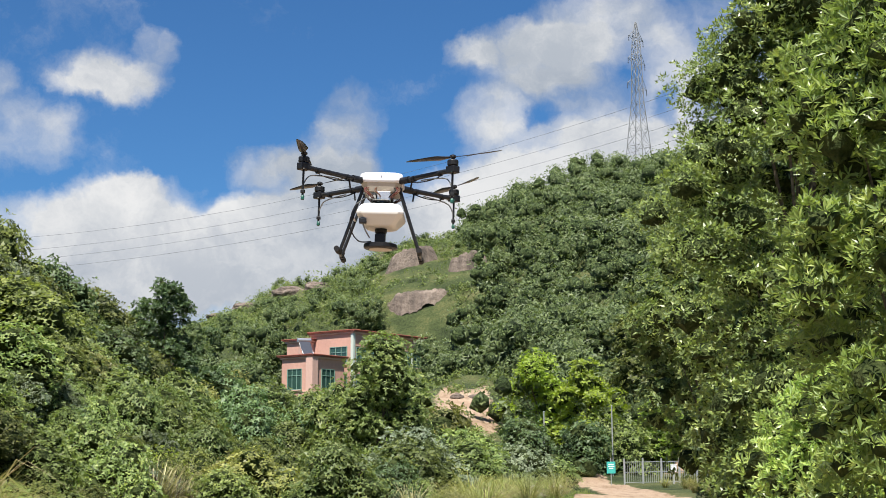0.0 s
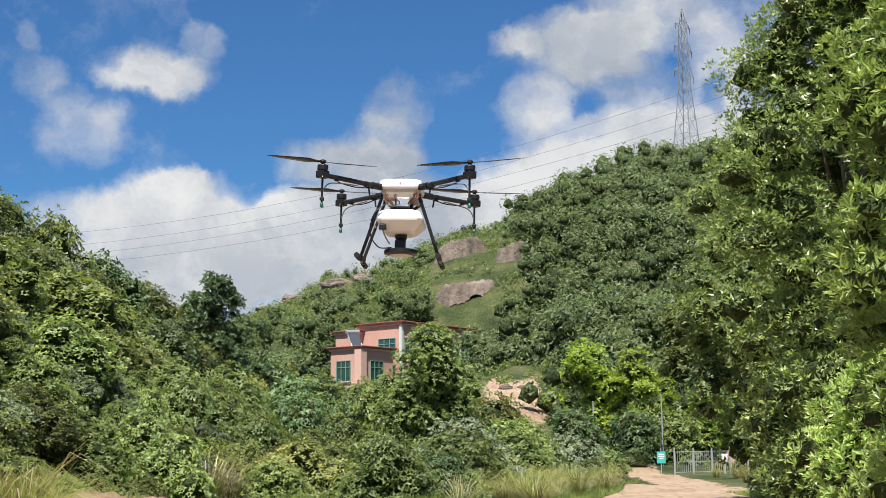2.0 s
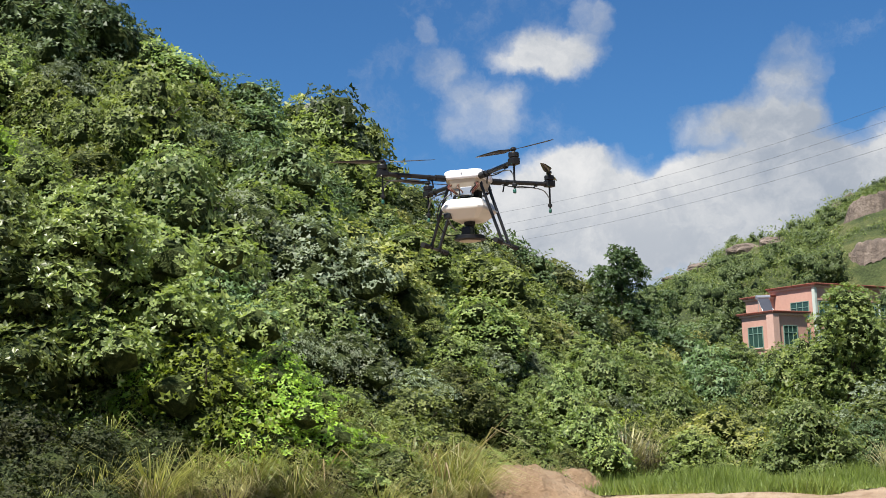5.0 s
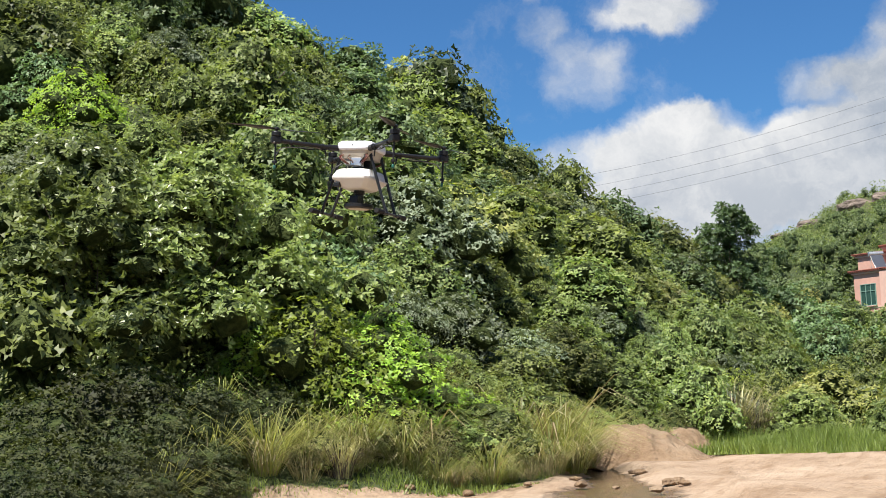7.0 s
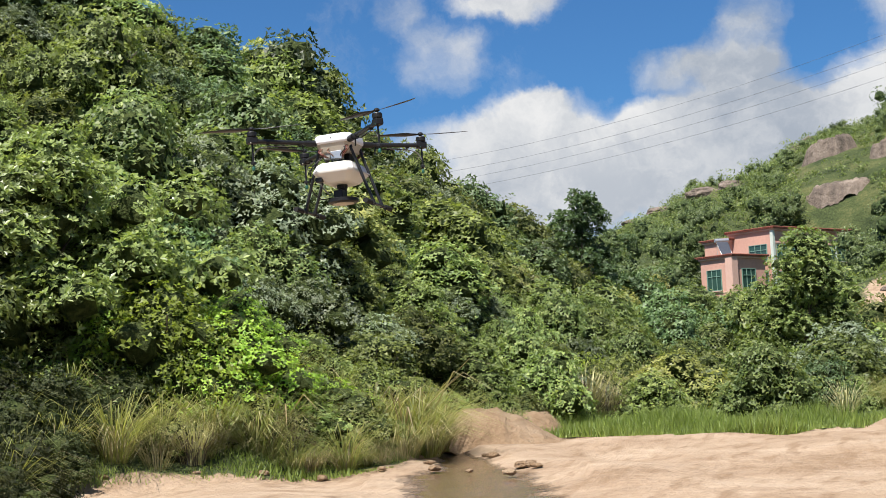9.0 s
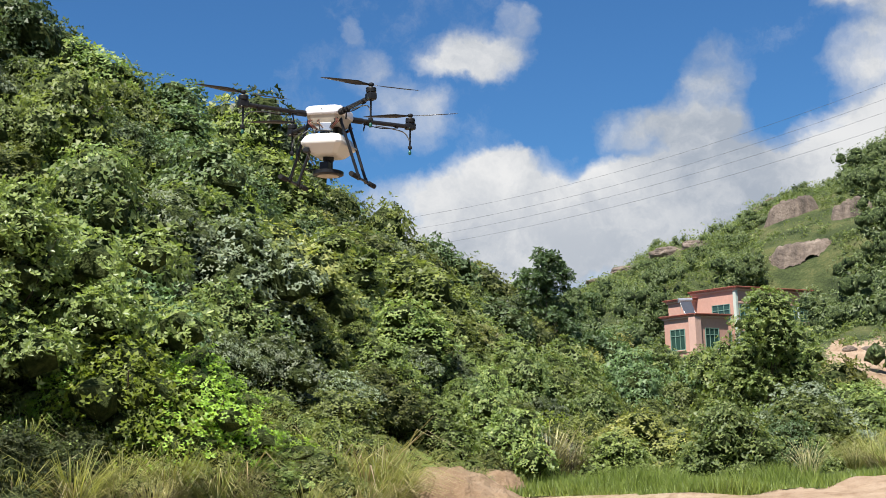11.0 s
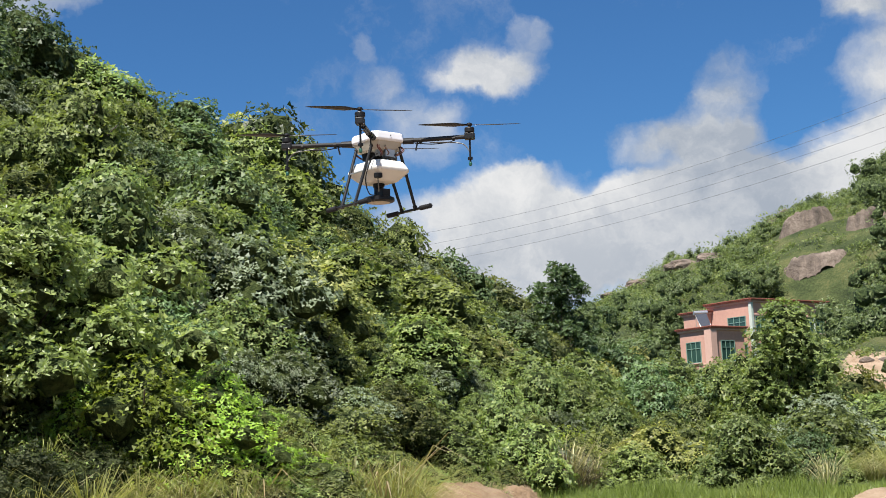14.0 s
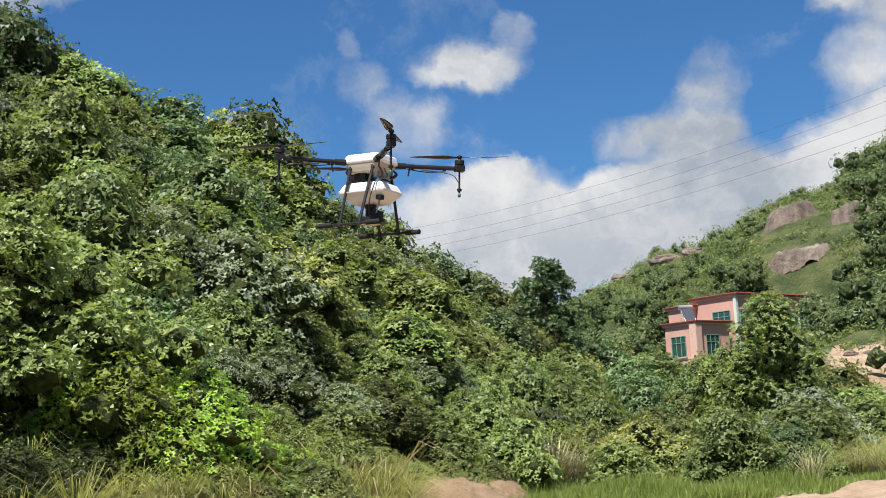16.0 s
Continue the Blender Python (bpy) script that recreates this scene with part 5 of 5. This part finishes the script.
def build_drone():
    drone = new("drone")
    tagged(drone, "white and black four-armed farm drone hovering in the air", "drone")
    cover = part("cover", octagon_bm([(0.143, 0.160, 0.035, -0.004), (0.150, 0.168, 0.035, 0.010), (0.144, 0.160, 0.035, 0.056), (0.132, 0.148, 0.035, 0.066)]), "shell_white", drone, "glossy white top cover")
    for x in (-0.05, 0.06):
        part("screw", lathe_bm([(0.006, 0), (0.006, 0.003), (0.003, 0.005)], 8, (x, 0.04, 0.07)), "black_plastic", cover)
    part("badge", box_bm((0.008, 0.004, 0.010), (0.0, -0.170, 0.034), 0.001), "dark_panel", cover)
    part("hull", octagon_bm([(0.118, 0.132, 0.03, -0.068), (0.132, 0.146, 0.035, -0.03), (0.140, 0.155, 0.04, 0.0)]), "beige", drone, "scuffed beige lower hull plate")
    tank = part("tank", octagon_bm([(0.085, 0.110, 0.03, -0.303), (0.104, 0.132, 0.03, -0.294), (0.158, 0.200, 0.032, -0.230), (0.161, 0.203, 0.032, -0.212), (0.138, 0.176, 0.035, -0.162), (0.126, 0.160, 0.04, -0.150)]),
                "tank", drone, "translucent cream plastic hopper tank")
    part("cap", lathe_bm([(0.055, -0.151), (0.058, -0.128), (0.05, -0.121)], 18, (0, 0.05, 0)), "black_plastic", tank)
    part("grip", tube_bm(curve_pts([(-0.06, -0.13, -0.153), (-0.05, -0.14, -0.128), (0.05, -0.14, -0.128), (0.06, -0.13, -0.153)], 6), 0.006), "black_plastic", tank)
    part("outlet", lathe_bm([(0.03, 0), (0.034, 0.01), (0.034, 0.02)], 14, (0.0, -0.02, -0.33)), "black_plastic", tank)
    part("controller", box_bm((0.09, 0.05, 0.065), (0.02, -0.11, -0.095), 0.004), "aluminium", drone)
    part("battery", box_bm((0.15, 0.10, 0.066), (0, 0.05, -0.090), 0.006), "black_plastic", drone)
    part("bracket", box_bm((0.05, 0.04, 0.055), (-0.06, -0.10, -0.085), 0.004), "galvanised", drone)
    for i, (x, mat) in enumerate(((-0.09, "cable_red"), (-0.075, "copper"), (0.095, "cable_red"), (0.11, "copper"), (0.08, "black_plastic"), (-0.02, "copper"))):
        s = 1 if x > 0 else -1
        part("cable", tube_bm(curve_pts([(x, -0.13, -0.03), (x + 0.02 * s, -0.155, -0.06), (x - 0.015 * s, -0.15, -0.095), (x * 0.6, -0.11, -0.11)], 8), 0.0045, 6), mat, drone)
        part("cable", tube_bm(curve_pts([(x, 0.13, -0.03), (x + 0.02 * s, 0.15, -0.06), (x * 0.7, 0.13, -0.10)], 8), 0.0045, 6), mat, drone)
    # spreader under the tank
    spreader = part("spreader", lathe_bm([(0.042, -0.298), (0.040, -0.33), (0.034, -0.335), (0.034, -0.405), (0.05, -0.412), (0.05, -0.42)], 20), "black_plastic", drone, "black granule spreader with a spinning disc")
    part("disc", lathe_bm([(0.108, -0.408), (0.116, -0.413), (0.116, -0.436), (0.104, -0.442)], 32), "black_plastic", spreader)
    part("disc_plate", lathe_bm([(0.080, -0.443), (0.081, -0.447), (0.02, -0.449)], 32), "beige", spreader)
    part("motor_box", box_bm((0.07, 0.075, 0.065), (0.0, -0.062, -0.385), 0.006), "black_plastic", spreader)
    part("pump", box_bm((0.05, 0.045, 0.035), (-0.115, -0.16, -0.275), 0.005), "black_plastic", drone)
    part("hose", tube_bm(curve_pts([(-0.09, -0.12, -0.10), (-0.17, -0.15, -0.17), (-0.205, -0.13, -0.30), (-0.15, -0.09, -0.40), (-0.06, -0.06, -0.40)], 10), 0.0045, 6), "black_plastic", drone)
    part("hose", tube_bm(curve_pts([(-0.12, -0.16, -0.27), (-0.10, -0.14, -0.33), (-0.07, -0.10, -0.38)], 8), 0.005, 6), "hose_clear", drone)
    # legs and skids
    for sx in (-1, 1):
        skid = part("skid", tube_bm([(0.275 * sx, -0.25, -0.485), (0.275 * sx, 0.25, -0.485)], 0.010, 10), "carbon", drone)
        for sy in (-1, 1):
            part("foam_grip", tube_bm([(0.275 * sx, 0.15 * sy, -0.485), (0.275 * sx, 0.155 * sy, -0.485), (0.275 * sx, 0.265 * sy, -0.485), (0.275 * sx, 0.27 * sy, -0.485)], 0.019, 12), "rubber", skid)
            leg = part("leg", tube_bm([(0.118 * sx, 0.10 * sy, -0.02), (0.272 * sx, 0.085 * sy, -0.48)], 0.0115, 10), "carbon", drone)
            part("joint", tube_bm([(0.265 * sx, 0.085 * sy, -0.46), (0.275 * sx, 0.085 * sy, -0.497)], 0.016, 10), "black_plastic", leg)
            part("socket", tube_bm([(0.112 * sx, 0.10 * sy, -0.005), (0.127 * sx, 0.099 * sy, -0.05)], 0.016, 10), "black_plastic", leg)
        part("brace", tube_bm([(0.19 * sx, -0.09, -0.235), (0.19 * sx, 0.09, -0.235)], 0.007, 8), "aluminium", drone)
    props = []
    for k, (sx, sy) in enumerate(((-1, -1), (1, -1), (-1, 1), (1, 1))):
        d = Vector((sx, sy, 0)).normalized()
        root, tip = Vector((0.115 * sx, 0.115 * sy, 0.01)), Vector((SIDE * sx, SIDE * sy, 0.018))
        arm = part("arm", tube_bm([root, tip], 0.0165, 14), "carbon", drone, "black carbon-fibre arm")
        part("hinge", tube_bm([root + d * 0.03, root + d * 0.11], 0.024, 12), "black_plastic", arm)
        part("collar", tube_bm([root + d * 0.15, root + d * 0.17], 0.021, 12), "black_plastic", arm)
        part("collar", tube_bm([root + d * 0.40, root + d * 0.42], 0.020, 12), "black_plastic", arm)
        part("lever", tube_bm([root + d * 0.14 + Vector((0, 0, -0.005)), root + d * 0.125 + Vector((0, 0, -0.075))], 0.006, 8), "black_plastic", arm)
        part("cable", tube_bm(curve_pts([root + d * 0.12 + Vector((0, 0, -0.02)), root + d * 0.26 + Vector((0, 0, -0.034)), root + d * 0.40 + Vector((0, 0, -0.024))], 8), 0.004, 6), "rubber", arm)
        mount = part("motor_mount", box_bm((0.075, 0.060, 0.050), (0, 0, 0), 0.008, pose(0, 0, 0, 0, 0, math.degrees(math.atan2(sy, sx))).to_4x4()), "black_plastic", drone)
        mount.location = tip + Vector((0, 0, 0.002))
        motor = part("motor", lathe_bm([(0.030, 0.028), (0.037, 0.034), (0.037, 0.060), (0.034, 0.066), (0.012, 0.070), (0.012, 0.082)], 20, tuple(tip)), "black_plastic", drone)
        part("status_light", box_bm((0.016, 0.008, 0.008), tuple(tip + Vector((0, -0.034, -0.018))), 0.002), "nozzle_green" if sx > 0 else "white_paint", motor)
        rod = part("nozzle_rod", tube_bm([tip + Vector((0.0, 0, -0.02)), tip + Vector((0, 0, -0.19))], 0.0075, 8), "black_plastic", drone)
        part("bracket", box_bm((0.028, 0.028, 0.022), tuple(tip + Vector((0, 0, -0.165))), 0.003), "black_plastic", rod)
        part("nozzle", lathe_bm([(0.008, -0.222), (0.012, -0.216), (0.012, -0.200), (0.008, -0.19)], 10, tuple(tip)), "nozzle_green", rod, "green spray nozzle")
        part("hose", tube_bm(curve_pts([tip + Vector((0, 0, -0.12)), tip - d * 0.05 + Vector((0, 0, -0.055)), tip - d * 0.16 + Vector((0, 0, -0.036)), tip - d * 0.30 + Vector((0, 0, -0.030))], 8), 0.0045, 6), "hose_clear", rod)
        bm = add_to(blade_bm(1), blade_bm(-1))
        p = part("propeller", bm, "blade_prop", drone, "dark two-bladed folding propeller", True)
        part("hub", lathe_bm([(0.020, -0.006), (0.022, 0.0), (0.020, 0.010), (0.008, 0.016)], 14), "black_plastic", p)
        p.location = tip + Vector((0, 0, 0.088))
        props.append(p)
    return drone, props


drone, props = build_drone()
# seconds, place, turn
DRONE = [
    (0, -0.409, 9.283, 3.513, -0.0, 1.8, -0.9),
    (0.5, -0.467, 9.311, 3.493, 0.1, 1.7, -1.0),
    (1, -0.517, 9.321, 3.467, -0.3, 1.7, -0.9),
    (1.5, -0.570, 9.353, 3.444, -0.3, 1.6, -1.1),
    (2, -0.603, 9.377, 3.429, -0.6, 1.5, -1.1),
    (2.5, -0.627, 9.420, 3.433, -0.4, 1.5, -1.2),
    (3, -0.641, 9.392, 3.430, -0.6, -1.7, -1.1),
    (3.5, -0.781, 9.392, 3.432, -0.4, -5.9, -0.9),
    (4, -1.191, 9.371, 3.408, 0.4, -6.4, -1.0),
    (4.5, -1.962, 9.387, 3.410, 0.1, -4.0, -0.2),
    (5, -3.031, 9.482, 3.464, 0.2, 0.6, 0.2),
    (5.2, -3.443, 9.536, 3.464, -0.5, 1.4, -0.2),
    (7.3, -4.750, 9.380, 3.551, -0.4, 5.8, 2.4),
    (7.5, -4.768, 9.425, 3.536, -0.5, 6.1, 2.1),
    (8, -4.586, 9.440, 3.503, 0.8, 5.8, 11.7),
    (8.5, -4.105, 9.406, 3.435, 1.7, 2.3, 2.8),
    (9, -3.752, 9.506, 3.390, -1.0, -2.5, 0.2),
    (9.2, -3.638, 9.504, 3.368, -0.8, -2.7, 0.4),
    (11.3, -3.481, 9.468, 4.046, -0.6, 3.0, 0.9),
    (11.5, -3.439, 9.395, 4.029, -0.1, 3.0, 0.2),
    (12, -3.410, 9.417, 4.044, 0.8, 1.8, 8.5),
    (12.5, -3.413, 9.480, 4.054, 0.6, 2.8, 19.3),
    (13, -3.365, 9.397, 3.982, -1.2, 2.5, 33.1),
    (13.5, -3.280, 9.367, 3.926, 0.3, 1.8, 43.1),
    (14, -3.242, 9.461, 3.902, 1.4, 0.2, 54.3),
    (14.5, -3.234, 9.582, 3.884, 2.6, 0.5, 63.6),
    (15, -3.248, 9.657, 3.815, -0.4, 1.2, 71.8),
    (15.5, -3.246, 9.647, 3.786, 0.3, 1.1, 73.5),
    (16, -3.226, 9.586, 3.728, 3.1, 1.9, 76.1),
]
# seconds, and the way that each propeller points as seen along the line of sight
SPIN = [
    (0.0, 88, -35, -50, -65), (0.5, 70, -52, 5, -15), (1.0, 60, -67, -15, -10), (1.5, 38, 68, 85, 0), (2.0, 22, -22, 12, 8),
    (2.5, 3, 18, -70, 50), (3.0, 68, 30, 75, 85), (3.5, 0, -65, 10, 70), (4.0, -25, -75, -65, -75), (4.5, 65, 68, 10, -15),
    (5.0, 3, -45, 30, 80), (7.5, 25, 60, 40, 45), (8.0, 20, -60, 30, 40), (8.5, 25, 85, 0, 10), (9.0, -5, -45, 30, 5),
    (11.5, 40, 40, -20, -20), (12.0, -5, 40, 20, -30), (12.5, 28, 75, 20, 60), (13.0, 3, -55, 5, -25), (13.5, 52, -8, 15, 20),
    (14.0, 15, 3, 5, 10), (14.5, 5, 55, -55, 0), (15.0, -68, -25, 5, 5), (15.5, -50, -50, 25, 10), (16.0, 80, -5, -20, 0),

]


def motions():
    walk(drone, [(t, pose(x, y, z, rx, ry, rz)) for t, x, y, z, rx, ry, rz in DRONE])
    times = [r[0] for r in DRONE]
    for k, p in enumerate(props):
        way = 1 if k in (0, 3) else -1
        marks = []
        for row in SPIN:
            x, y, rz = (float(np.interp(row[0], times, [r[i] for r in DRONE])) for i in (1, 2, 6))
            local = row[1 + k] + math.degrees(math.atan2(-x, y)) - rz
            if marks:
                n = frame(row[0]) - frame(marks[-1][0])
                halves = round((way * 72 * n + marks[-1][1] - local) / 180)
                local += 180 * halves
            marks.append((row[0], local))
        rows = []
        for f in range(frame(0), frame(16.0) + 1):
            t = (f - 1) / FPS
            a = float(np.interp(t, [m[0] for m in marks], [m[1] for m in marks]))
            rows.append((t, pose(*p.location, 0, 0, a)))
        walk(p, rows)


motions()
